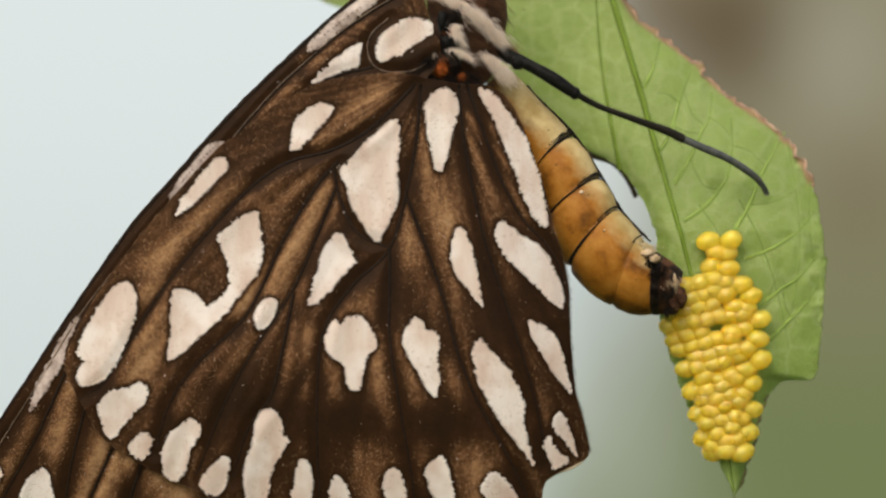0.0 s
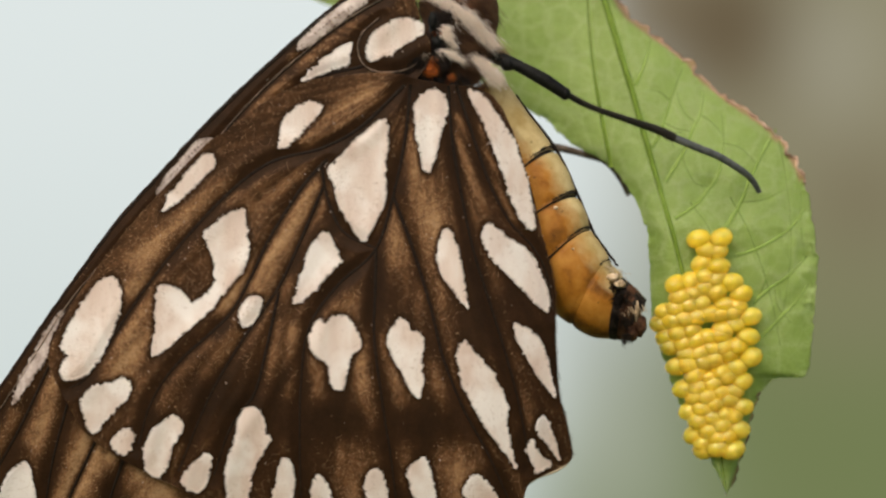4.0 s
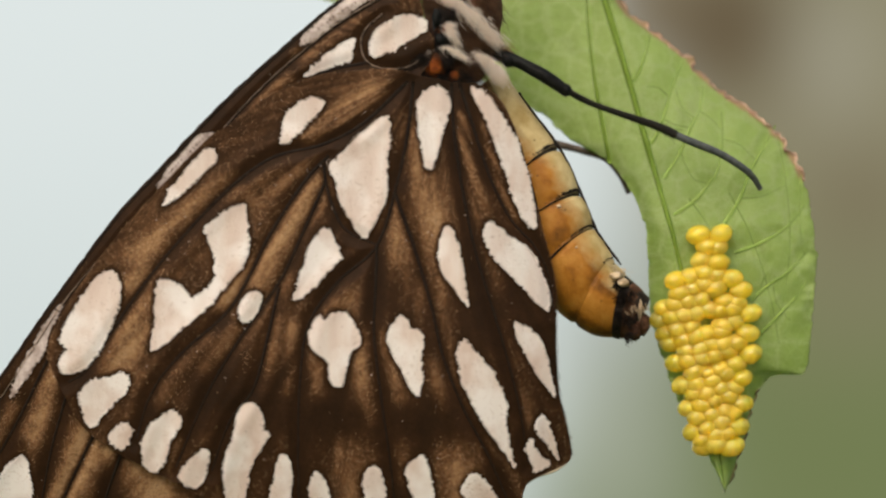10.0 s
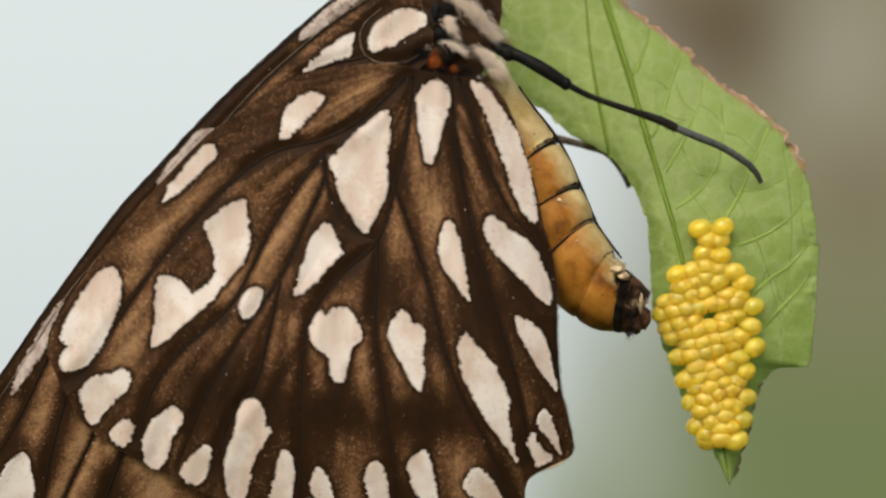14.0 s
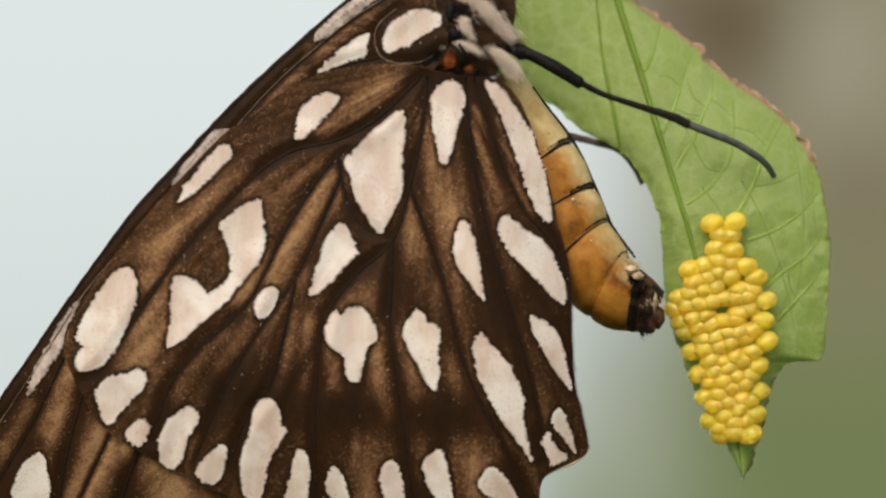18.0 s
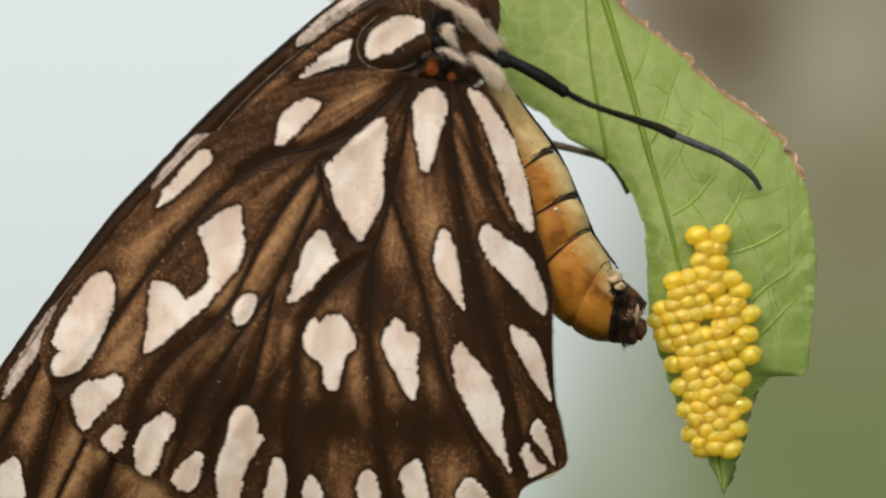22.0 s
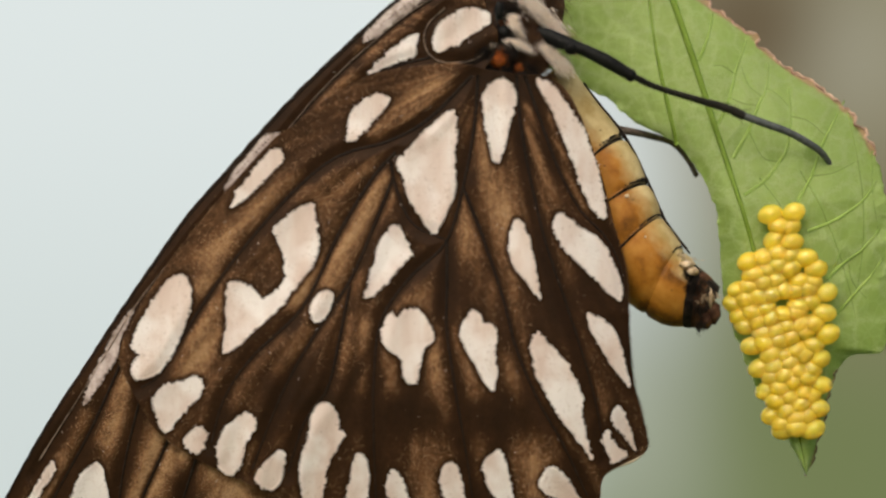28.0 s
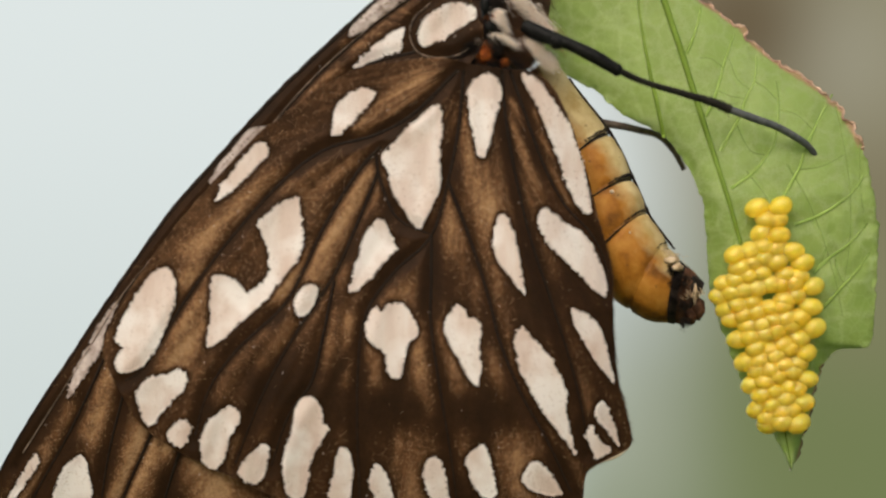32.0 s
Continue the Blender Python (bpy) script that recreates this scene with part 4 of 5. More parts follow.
    abdomen = part("abdomen", *tube(core[:, :3], core[:, 3], 24, 0.93), BLACK, fly, "plump ochre abdomen with dark rings and a black tip", at=pivot)
    cuts = (0.0, 0.25, 0.375, 0.50, 0.625, 0.80)
    for a, b in zip(cuts, cuts[1:]):
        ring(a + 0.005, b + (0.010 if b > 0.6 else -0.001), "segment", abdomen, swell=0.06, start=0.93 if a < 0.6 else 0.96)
    # dark bristles along the back of the abdomen and at the ring joints
    bristle = []
    for i in range(14, 74):
        c, t = spine[i, :3], spine[i + 2, :3] - spine[i, :3]
        t = t / np.linalg.norm(t)
        side = np.array((-t[2], 0, t[0]))
        if side[0] < 0:
            side = -side
        for _ in range(3):
            p = c + side * spine[i, 3] * (1.03 + 0.05 * max(0.0, 1 - i / 55)) + np.array((0, random.uniform(-0.30, 0.4), 0)) + t * random.uniform(0, 0.1)
            w = t * 0.22 + side * random.uniform(-0.02, 0.10)
            bristle.append(tube(np.array([p, p + 0.6 * w, p + w]), (0.04, 0.03, 0.006), 4))
    ridge = []
    for i in range(8, 74):
        t = spine[i + 2, :3] - spine[i, :3]
        side = np.array((-t[2], 0, t[0])) / np.linalg.norm(t)
        ridge.append(spine[i, :3] + side * spine[i, 3] * (1.045 + 0.06 * max(0.0, 1 - i / 55) + 0.012 * noise.noise(Vector((i * 0.4, 0, 0)))) + np.array((0, -0.25, 0)))
    bristle.append(tube(np.array(ridge), [0.07 + 0.035 * noise.noise(Vector((i * 0.5, 3, 0))) for i in range(len(ridge))], 6))
    part("back_line", *join(*bristle), BLACK, abdomen, "line of short black bristles")
    fringe = []
    for cut in cuts[1:-1]:
        i = int(cut * 119)
        c, r = spine[i, :3], spine[i, 3]
        t = spine[i + 2, :3] - c
        t = t / np.linalg.norm(t)
        side = np.array((-t[2], 0, t[0]))
        for _ in range(130):
            a = random.gauss(1.0 if cut < 0.6 else 1.25, 0.5 if cut < 0.6 else 0.25)
            rad = side * math.sin(a) + np.array((0, -1, 0)) * math.cos(a) * 0.93
            p = c + rad * r * 1.0 + t * r * (-0.22 * math.cos(a) - 0.22 * math.sin(a))
            fringe.append(tube(np.array([p, p + t * random.uniform(-0.16, 0.16) + rad * 0.03]), (0.035, 0.008), 3))
    # thin black loops stand in for the shade in the ring creases
    for cut in cuts[1:-1]:
        i = int(cut * 119)
        c, r = spine[i, :3], spine[i, 3]
        t = spine[i + 2, :3] - c
        t = t / np.linalg.norm(t)
        side, up = np.array((-t[2], 0, t[0])), np.array((0, 1, 0))
        g = np.linspace(-1.25 if cut < 0.6 else -0.85, 1.25, 40)
        loop = np.array([c + r * 1.005 * (math.cos(a) * side + 0.93 * math.sin(a) * up) + t * (r * (0.22 * math.sin(a) - 0.22 * math.cos(a)) + 0.03 * noise.noise(Vector((5 * math.cos(a), 5 * math.sin(a), i)))) for a in g])
        fringe.append(tube(loop, [0.030 * math.cos(a * 1.2) + 0.016 + 0.03 * noise.noise(Vector((7 * math.cos(a), 7 * math.sin(a), i))) ** 2 for a in g], 6))
    part("ring_fringe", *join(*fringe), BLACK, abdomen, "dark fringes between the rings")
    ring(0.795, 0.88, "tip", abdomen, BLACK, 0.03, 0.97, "black scaly abdomen tip")
    ring(0.86, 0.985, "end_ring", abdomen, BROWN, 0.02, 0.8, "brown end of the abdomen")
    for at, size in (((6.78, 1.70, 2.42), 0.09), ((5.75, 2.02, 4.25), 0.10), ((7.75, 1.52, 0.25), 0.06)):
        part("wart", *ball(at, (size * 1.3, size, size), 10, 6, 0.3), CREAM, abdomen, at=pivot)
    part("tip_tuft", *tufts([(*(10.05, 1.95, -1.75), 0.22, 0.3, -150), (*(10.18, 1.90, -2.55), 0.22, 0.3, -160), (*(10.20, 1.95, -3.35), 0.2, 0.3, -170), (*(10.62, 1.95, -2.35), 0.4, 0.5, -70), (*(10.70, 1.90, -3.45), 0.4, 0.6, -75), (*(10.75, 2.10, -4.45), 0.3, 0.35, -75)], 0.16, 0.030, 110),
         BLACK, abdomen, "black scale tuft", at=pivot)
    part("collar_tuft", *tufts([(*(9.90, 2.40, -0.85), 0.9, 0.25, -25), (*(11.25, 2.10, -2.95), 0.2, 0.7, -80)], 0.16, 0.026, 70), CREAM, abdomen, "cream scale tuft", at=pivot)
    part("tip_collar", *join(ball((9.96, 2.40, -1.24), (0.40, 0.6, 0.20), 14, 8, 0.4), ball((10.33, 2.35, -1.59), (0.36, 0.7, 0.22), 14, 8, 0.4), ball((11.33, 2.80, -3.09), (0.16, 0.7, 0.65), 14, 8, 0.3)),
         CREAM, abdomen, "cream scales round the tip", at=pivot)
    part("tip_core", *ball((10.71, 3.10, -3.45), (0.62, 0.9, 0.75), 14, 10, 0.2), BLACK, abdomen, at=pivot)
    part("ovipositor", *join(ball((11.51, 2.90, -3.80), (0.42, 0.7, 0.62), 14, 10, 0.2), ball((11.10, 2.90, -4.18), (0.42, 0.7, 0.5), 14, 10, 0.2)),
         BROWN, abdomen, "brown egg-laying lobes", at=pivot)

    # the leg that holds the leaf, and the far leg
    hip = (2.92, 2.00, 10.69)
    femur = spline([(*(2.38, 2.20, 11.01), 0.40), (*(3.52, 1.60, 10.35), 0.40), (*(4.57, 1.30, 9.88), 0.32), (*(5.93, 1.20, 9.11), 0.36), (*(7.09, 1.30, 8.33), 0.31)], 30)
    leg = part("leg", *tube(femur[:, :3], femur[:, 3], 12), CHITIN, fly, "thin black leg gripping the leaf", at=hip)
    tib = spline([(*(7.03, 1.30, 8.39), 0.18), (*(8.38, 1.60, 7.68), 0.15), (*(10.54, 2.10, 6.92), 0.175), (*(12.10, 2.50, 6.39), 0.22), (*(13.04, 2.70, 5.94), 0.23)], 40)
    part("tibia", *tube(tib[:, :3], tib[:, 3], 10), SHIN, leg, "dark brown bristly shin", at=hip)
    tar = spline([(*(12.92, 2.75, 6.00), 0.2), (*(14.14, 3.00, 5.49), 0.21), (*(15.56, 3.30, 4.89), 0.2), (*(16.85, 3.80, 4.10), 0.19), (*(17.42, 4.20, 3.59), 0.17), (*(17.81, 4.60, 3.01), 0.14)], 40)
    part("tarsus", *tube(tar[:, :3], tar[:, 3], 10), TARSUS, leg, "grey jointed foot", at=hip)
    part("knee", *join(ball((7.06, 1.30, 8.36), (0.32, 0.34, 0.36), 12, 8), ball((4.02, 1.30, 9.99), (0.40, 0.38, 0.38), 12, 8, 0.2)), CHITIN, leg, at=hip)
    spurs = []
    for i in range(4, 38, 1):
        for sgn in (-1, 1):
            p, q = tib[i, :3], tib[min(i + 1, 39), :3]
            t = (q - p) / (np.linalg.norm(q - p) + 1e-9)
            nrm = np.array((-t[2], random.uniform(-0.6, 0.2), t[0])) * sgn
            size = 0.42 if i > 36 else random.uniform(0.1, 0.2)
            spurs.append(tube(np.array([p + nrm * tib[i, 3] * 0.8, p + nrm * (tib[i, 3] + size * 0.6) + t * size]), (0.018, 0.005), 4))
    part("spines", *join(*spurs), CHITIN, leg, at=hip)
    far = spline([(*(4.60, 5.60, 6.00), 0.22), (*(6.40, 6.40, 5.70), 0.22), (*(7.60, 6.80, 5.45), 0.2), (*(8.45, 7.20, 5.22), 0.19), (*(9.55, 7.40, 4.84), 0.18), (*(10.33, 7.50, 3.98), 0.17), (*(10.85, 7.60, 2.90), 0.14)], 36)
    far_leg = part("far_leg", *tube(far[:, :3], far[:, 3], 10), DUSKY, fly, "dark far leg behind the abdomen", at=hip)
    return fly, abdomen, leg, far_leg


# ---------------------------------------------------------------- leaf and eggs
LEAF_LEFT = ((-13.65, 20.31), (-10.16, 16.74), (-7.15, 14.60), (-5.90, 14.09), (-2.75, 12.71), (0.52, 10.64), (3.71, 8.68), (6.38, 7.08), (7.77, 5.65), (9.84, 4.55), (11.10, 2.68), (11.78, 0.65), (11.89, -1.84), (11.97, -4.02), (12.50, -5.89), (13.17, -7.75), (14.06, -9.92), (15.08, -11.60), (15.68, -12.86), (15.98, -13.72))
LEAF_RIB = ((8.16, 19.15), (9.51, 13.94), (10.85, 9.13), (12.25, 3.76), (13.25, 0.03), (14.43, -4.92), (15.36, -9.57), (15.98, -13.44))
LEAF_RIGHT = ((8.89, 19.22), (10.21, 13.99), (11.14, 12.69), (12.98, 11.34), (14.29, 10.35), (15.42, 8.97), (16.84, 7.89), (18.75, 6.58), (19.81, 5.29), (20.54, 3.84), (20.89, 1.27), (21.13, -0.59), (20.98, -3.70), (20.67, -6.18), (20.42, -6.93), (18.83, -7.12), (18.06, -7.89), (17.50, -9.29), (17.06, -11.16), (16.57, -12.56), (16.16, -13.77))


LEAF_SIDE_VEINS = (
    ((11.17, 8.90), (11.72, 10.18), (12.13, 11.62)),
    ((12.01, 5.41), (12.60, 6.52), (13.27, 8.58), (13.86, 10.02)),
    ((12.72, 3.52), (13.66, 5.03), (14.25, 6.36), (14.75, 7.31), (15.00, 8.74)),
    ((13.18, 1.49), (14.38, 2.27), (15.18, 3.21), (15.67, 3.99), (15.99, 5.73), (15.97, 7.31)),
    ((15.90, 0.87), (16.87, 2.43), (17.47, 3.84), (18.26, 5.25), (19.05, 6.52)),
    ((16.52, -0.53), (18.08, 0.03), (19.63, 1.03), (20.54, 2.12)),
    ((17.46, -3.17), (18.39, -2.33), (19.47, -1.62), (20.56, -0.53)),
    ((17.92, -5.03), (19.01, -3.94), (19.94, -3.01), (20.62, -2.08)),
    ((9.86, 4.40), (9.22, 7.88), (8.77, 11.39), (8.52, 15.92)))
LEAF_CROSS_VEINS = (
    ((16.26, 2.74), (17.30, 0.71), (18.14, -1.62), (18.70, -3.79), (19.01, -5.50)),
    ((19.16, 5.88), (19.46, 3.52), (19.63, 1.03), (19.51, -1.46), (19.16, -3.63)),
    ((20.34, 3.84), (20.20, 1.34), (20.44, -0.84)),
    ((14.07, 2.43), (14.73, 1.49), (15.13, 0.87)),
    ((13.66, 5.03), (13.98, 4.15), (14.41, 3.46), (15.18, 3.27)),
    ((12.76, 6.83), (13.38, 6.52), (14.25, 6.36)),
    ((14.75, 7.31), (15.42, 6.83), (15.97, 6.20)),
    ((15.99, 5.73), (16.95, 5.41), (17.87, 4.53)),
    ((16.87, 2.43), (18.12, 2.58), (19.51, 3.21)),
    ((13.10, 8.10), (12.48, 8.58), (11.85, 8.65)),
    ((14.48, 6.83), (13.81, 7.47), (13.45, 8.58)),
    ((18.23, -1.77), (17.83, -2.70), (17.52, -3.07)),
    ((18.70, -2.39), (18.88, -3.32), (19.63, -4.26)))


def curve_at(table, z):
    """x of a leaf line at heights z, rounded a little."""
    t = np.array(table)[::-1]
    return sum(np.interp(z + o, t[:, 1], t[:, 0]) for o in (-0.14, -0.07, 0, 0.07, 0.14)) / 5


def lean_back(z):
    """The upper leaf leans away from the lens."""
    return 0.22 * np.clip(z - 1.0, 0, None)


def leaf_depth(w, z, half):
    """w runs from -1 at one edge over 0 at the midrib to 1 at the other; half is the width of the far half, which folds away from the lens."""
    away = np.where(w < 0, 0.42 * np.abs(w) * half, 0.9 * np.clip(w, 0, None) ** 1.3)
    dish = -0.25 * np.sin(np.clip(np.abs(w), 0, 1) * math.pi)
    return 4.3 + away + dish + lean_back(z)


def leaf_wave(x, z):
    """Gentle unevenness of the blade."""
    return noise.noise(Vector((x * 0.9, z * 0.9, 4))) * 0.07 + noise.noise(Vector((x * 2.6, z * 2.6, 8))) * 0.02


def leaf_quilt(x, z):
    """The tissue swells towards the lens between the sunken veins."""
    pts = np.stack([x, z], 1)
    main = Wing.nearest(pts, np.vstack([spline(v, 60) for v in LEAF_SIDE_VEINS]))
    fine = Wing.nearest(pts, np.vstack([spline(v, 50) for v in LEAF_CROSS_VEINS]))
    return 0.07 * (1 - smoothstep(0.0, 0.8, main)) + 0.035 * (1 - smoothstep(0.0, 0.5, fine))


def leaf_point(x, z):
    """The leaf's surface at a place x, z."""
    l, m, r = (float(curve_at(t, np.array([z]))[0]) for t in (LEAF_LEFT, LEAF_RIB, LEAF_RIGHT))
    w = (x - m) / (r - m) if x > m else -(m - x) / (m - l)
    return float(leaf_depth(np.array([w]), np.array([z]), m - l)[0])


def build_leaf():
    leaf = root("leaf", (8.56, 4.50, 17.40), "fresh green leaf with a chewed reddish margin, hanging tip down", "leaf")
    top, tip = 18.82, -13.66
    rows, cols = 330, 120
    z = np.linspace(top, tip, rows)
    l, m, r = (curve_at(t, z) for t in (LEAF_LEFT, LEAF_RIB, LEAF_RIGHT))
    close = np.sqrt(np.clip((z - tip) / 0.5, 0, 1))
    l, r = m + (l - m) * close, m + (r - m) * close
    w = np.concatenate([-np.linspace(1, 0, cols // 2, endpoint=False) ** 0.9, np.linspace(0, 1, cols // 2 + 1) ** 0.9])
    n = len(w)
    verts, margin = [], []
    for i in range(rows):
        for k in range(n):
            f = w[k]
            x = m[i] + (m[i] - l[i]) * f if f < 0 else m[i] + (r[i] - m[i]) * f
            y = float(leaf_depth(np.array([f]), z[i], m[i] - l[i])[0])
            rim = abs(f) ** 14
            red = 0.0
            if f > 0 and z[i] > 3.44:
                red = float(smoothstep(0.75, 0.0, np.array([r[i] - x])[0]))
            if f > 0 and z[i] < -7.95:
                red = 0.9 * float(smoothstep(0.22, 0.0, np.array([r[i] - x])[0]))
            wave = leaf_wave(x, z[i])
            crimp = rim * (1.5 if red > 0.3 else 0.8) * (0.22 * noise.noise(Vector((x * 2.4, z[i] * 2.4, 1))) + 0.05 * noise.noise(Vector((x * 7, z[i] * 7, 2))))
            verts.append((x + crimp * (1 if f > 0 else 0.5), y + wave + 1.2 * crimp, z[i] + 0.6 * crimp))
            margin.append(red)
    verts = np.array(verts)
    # the corner under the notch hangs lower than the notch itself
    verts[:, 2] -= 0.17 * np.clip(verts[:, 0] - 18.3, 0, None) * np.exp(-((verts[:, 2] + 6.6) / 1.6) ** 2)
    verts[:, 1] += leaf_quilt(verts[:, 0], verts[:, 2])
    back = verts + np.array((0, 0.12, 0))
    m_ = len(verts)
    quads = [(i * n + k, (i + 1) * n + k, (i + 1) * n + k + 1, i * n + k + 1) for i in range(rows - 1) for k in range(n - 1)]
    faces = quads + [tuple(a + m_ for a in reversed(q)) for q in quads]
    loop = [k for k in range(n)] + [i * n + n - 1 for i in range(1, rows)] + [(rows - 1) * n + k for k in range(n - 2, -1, -1)] + [i * n for i in range(rows - 2, 0, -1)]
    faces += [(a, b, b + m_, a + m_) for a, b in zip(loop, loop[1:] + loop[:1])]
    part("blade", np.vstack([verts, back]), faces, GREEN, leaf, attributes=[("margin", margin * 2)])

    border = verts[n - 1::n]
    for name, mat_, keep, thick, text in (("withered_edge", WITHER, border[:, 2] > 3.44, 0.10, "crinkled pinkish brown leaf edge"),
                                          ("torn_edge", TORN, (border[:, 2] < -7.95) & (border[:, 2] > tip + 0.3), 0.055, "thin brown healed edge")):
        line = border[keep]
        size = [thick * (0.8 + 0.9 * noise.noise(Vector((p[0] * 2.3, p[2] * 2.3, 6))) + 0.5 * noise.noise(Vector((p[0] * 7, p[2] * 7, 2)))) for p in line]
        jag = np.array([noise.noise_vector(Vector((p[0] * 5, p[2] * 5, 1))) for p in line]) * thick * 0.7
        part(name, *tube(line + jag + np.array((-0.3 * thick, 0.02, 0)), np.clip(size, 0.02, 1), 8), mat_, leaf, text)

    def on(points, radius, count=60):
        p = spline(points, count)
        rr = np.linspace(radius, radius * 0.35, count)
        q = leaf_quilt(p[:, 0], p[:, 1])
        return tube(np.array([(x, leaf_point(x, zz) + leaf_wave(x, zz) + d + 0.1 * a, zz) for (x, zz), a, d in zip(p, rr, q)]), rr, 8, 0.5)

    zz = np.linspace(top, tip + 0.4, 90)
    rib = curve_at(LEAF_RIB, zz)
    mid = np.stack([rib, [4.34 + float(lean_back(h)) + leaf_wave(x, h) for x, h in zip(rib, zz)], zz], 1)
    part("midrib", *tube(mid, np.linspace(0.22, 0.09, 90), 10), GREEN_VEIN, leaf, "darker raised midrib")
    for points in LEAF_SIDE_VEINS:
        part("side_vein", *on(points, 0.12 if points[0][0] > 9.9 else 0.16), GREEN_VEIN if points[0][0] < 9.9 else DULL_VEIN, leaf)
    for points in LEAF_CROSS_VEINS:
        part("cross_vein", *on(points, 0.05), DULL_VEIN, leaf)
    return leaf


def build_eggs():
    eggs = root("egg_cluster", (15.67, 4.30, 0.34), "cluster of shiny yellow eggs glued in slanting rows to the leaf", "eggs")
    v, f = ball((0, 0, 0), (0.66, 0.57, 0.50), 18, 12)
    v[:, 1] += 0.05 * (v[:, 0] ** 2 + v[:, 2] ** 2)
    mesh = bpy.data.meshes.new("egg")
    mesh.from_pydata((v * MM).tolist(), [], f)
    mesh.polygons.foreach_set("use_smooth", [True] * len(mesh.polygons))
    mesh.materials.append(YOLK)

    def lay(x, z, rise, size):
        egg = new("egg", mesh)
        egg.parent = eggs
        egg.location = (Vector((x, leaf_point(x, z) - 0.50 - rise, z)) - ORIGIN[eggs]) * MM
        egg.rotation_euler = (random.uniform(-0.3, 0.3), random.uniform(-0.5, 0.1), random.uniform(-0.1, 0.5))
        size *= random.uniform(0.95, 1.05)
        egg.scale = (size * random.uniform(0.96, 1.05), size, size)

    def row(open_end, *places):
        """One slanting row of eggs that overlap one another; an egg at an open end lies free on top."""
        for i, (x, z) in enumerate(places):
            free = open_end and i == len(places) - 1
            lay(x, z, 0.14 if free else random.uniform(-0.02, 0.03) + 0.01 * i, 1.02 if free else random.uniform(0.97, 1.05))

    row(True, (14.48, 0.43), (15.72, 0.49))
    row(False, (14.95, -0.19), (15.53, -0.25))
    row(True, (14.64, -0.90), (15.56, -1.08))
    row(True, (13.25, -2.04), (14.02, -1.85), (14.79, -1.64), (15.44, -1.76), (16.30, -1.95))
    row(True, (13.53, -2.75), (14.17, -2.50), (14.76, -2.29), (15.41, -2.47), (16.80, -2.59))
    row(False, (12.69, -3.55), (13.31, -3.37), (13.96, -3.21), (14.61, -3.06), (15.93, -3.21), (16.52, -3.27))
    row(True, (12.48, -4.23), (13.12, -4.08), (13.77, -3.92), (14.39, -3.80), (15.04, -3.64), (15.69, -3.67), (16.30, -3.55), (17.32, -3.83))
    row(False, (12.78, -4.91), (13.43, -4.72), (14.08, -4.60), (15.81, -4.54), (16.40, -4.29))
    row(True, (13.03, -5.47), (13.71, -5.28), (14.36, -5.13), (15.01, -4.94), (15.66, -4.85), (17.17, -4.91))
    row(False, (13.93, -5.84), (14.58, -5.77), (15.19, -5.59), (15.84, -5.47), (16.52, -5.47))
    row(True, (13.34, -6.55), (14.02, -6.45), (14.70, -6.30), (15.35, -6.11), (16.00, -5.90), (17.32, -6.05))
    row(False, (14.33, -7.01), (15.01, -7.13), (15.63, -6.86), (16.49, -6.61))
    row(True, (13.71, -7.75), (14.42, -7.69), (15.22, -7.47), (15.93, -7.13), (16.86, -7.38))
    row(False, (14.30, -8.18), (14.95, -8.18), (15.63, -8.00), (16.34, -7.91))
    row(True, (14.02, -8.99), (14.70, -8.86), (15.35, -8.55), (16.03, -8.37), (16.86, -8.77))
    row(False, (14.51, -9.48), (15.16, -9.36), (15.87, -9.17), (16.30, -9.29))
    row(True, (14.33, -10.31), (15.01, -10.10), (15.69, -9.76), (16.64, -10.01))
    row(False, (14.76, -10.72), (15.53, -10.47), (16.00, -10.41))
    row(True, (14.79, -11.15), (15.53, -10.99), (16.34, -11.09))
    return eggs


# ---------------------------------------------------------------- movement
def swing(rows):
    """Rows of (seconds, x, y, z in millimetres, lean in degrees) as poses of a thing."""
    return [(t, pose(x * MM, y * MM, z * MM + HEIGHT, 0, lean, 0)) for t, x, y, z, lean in rows]


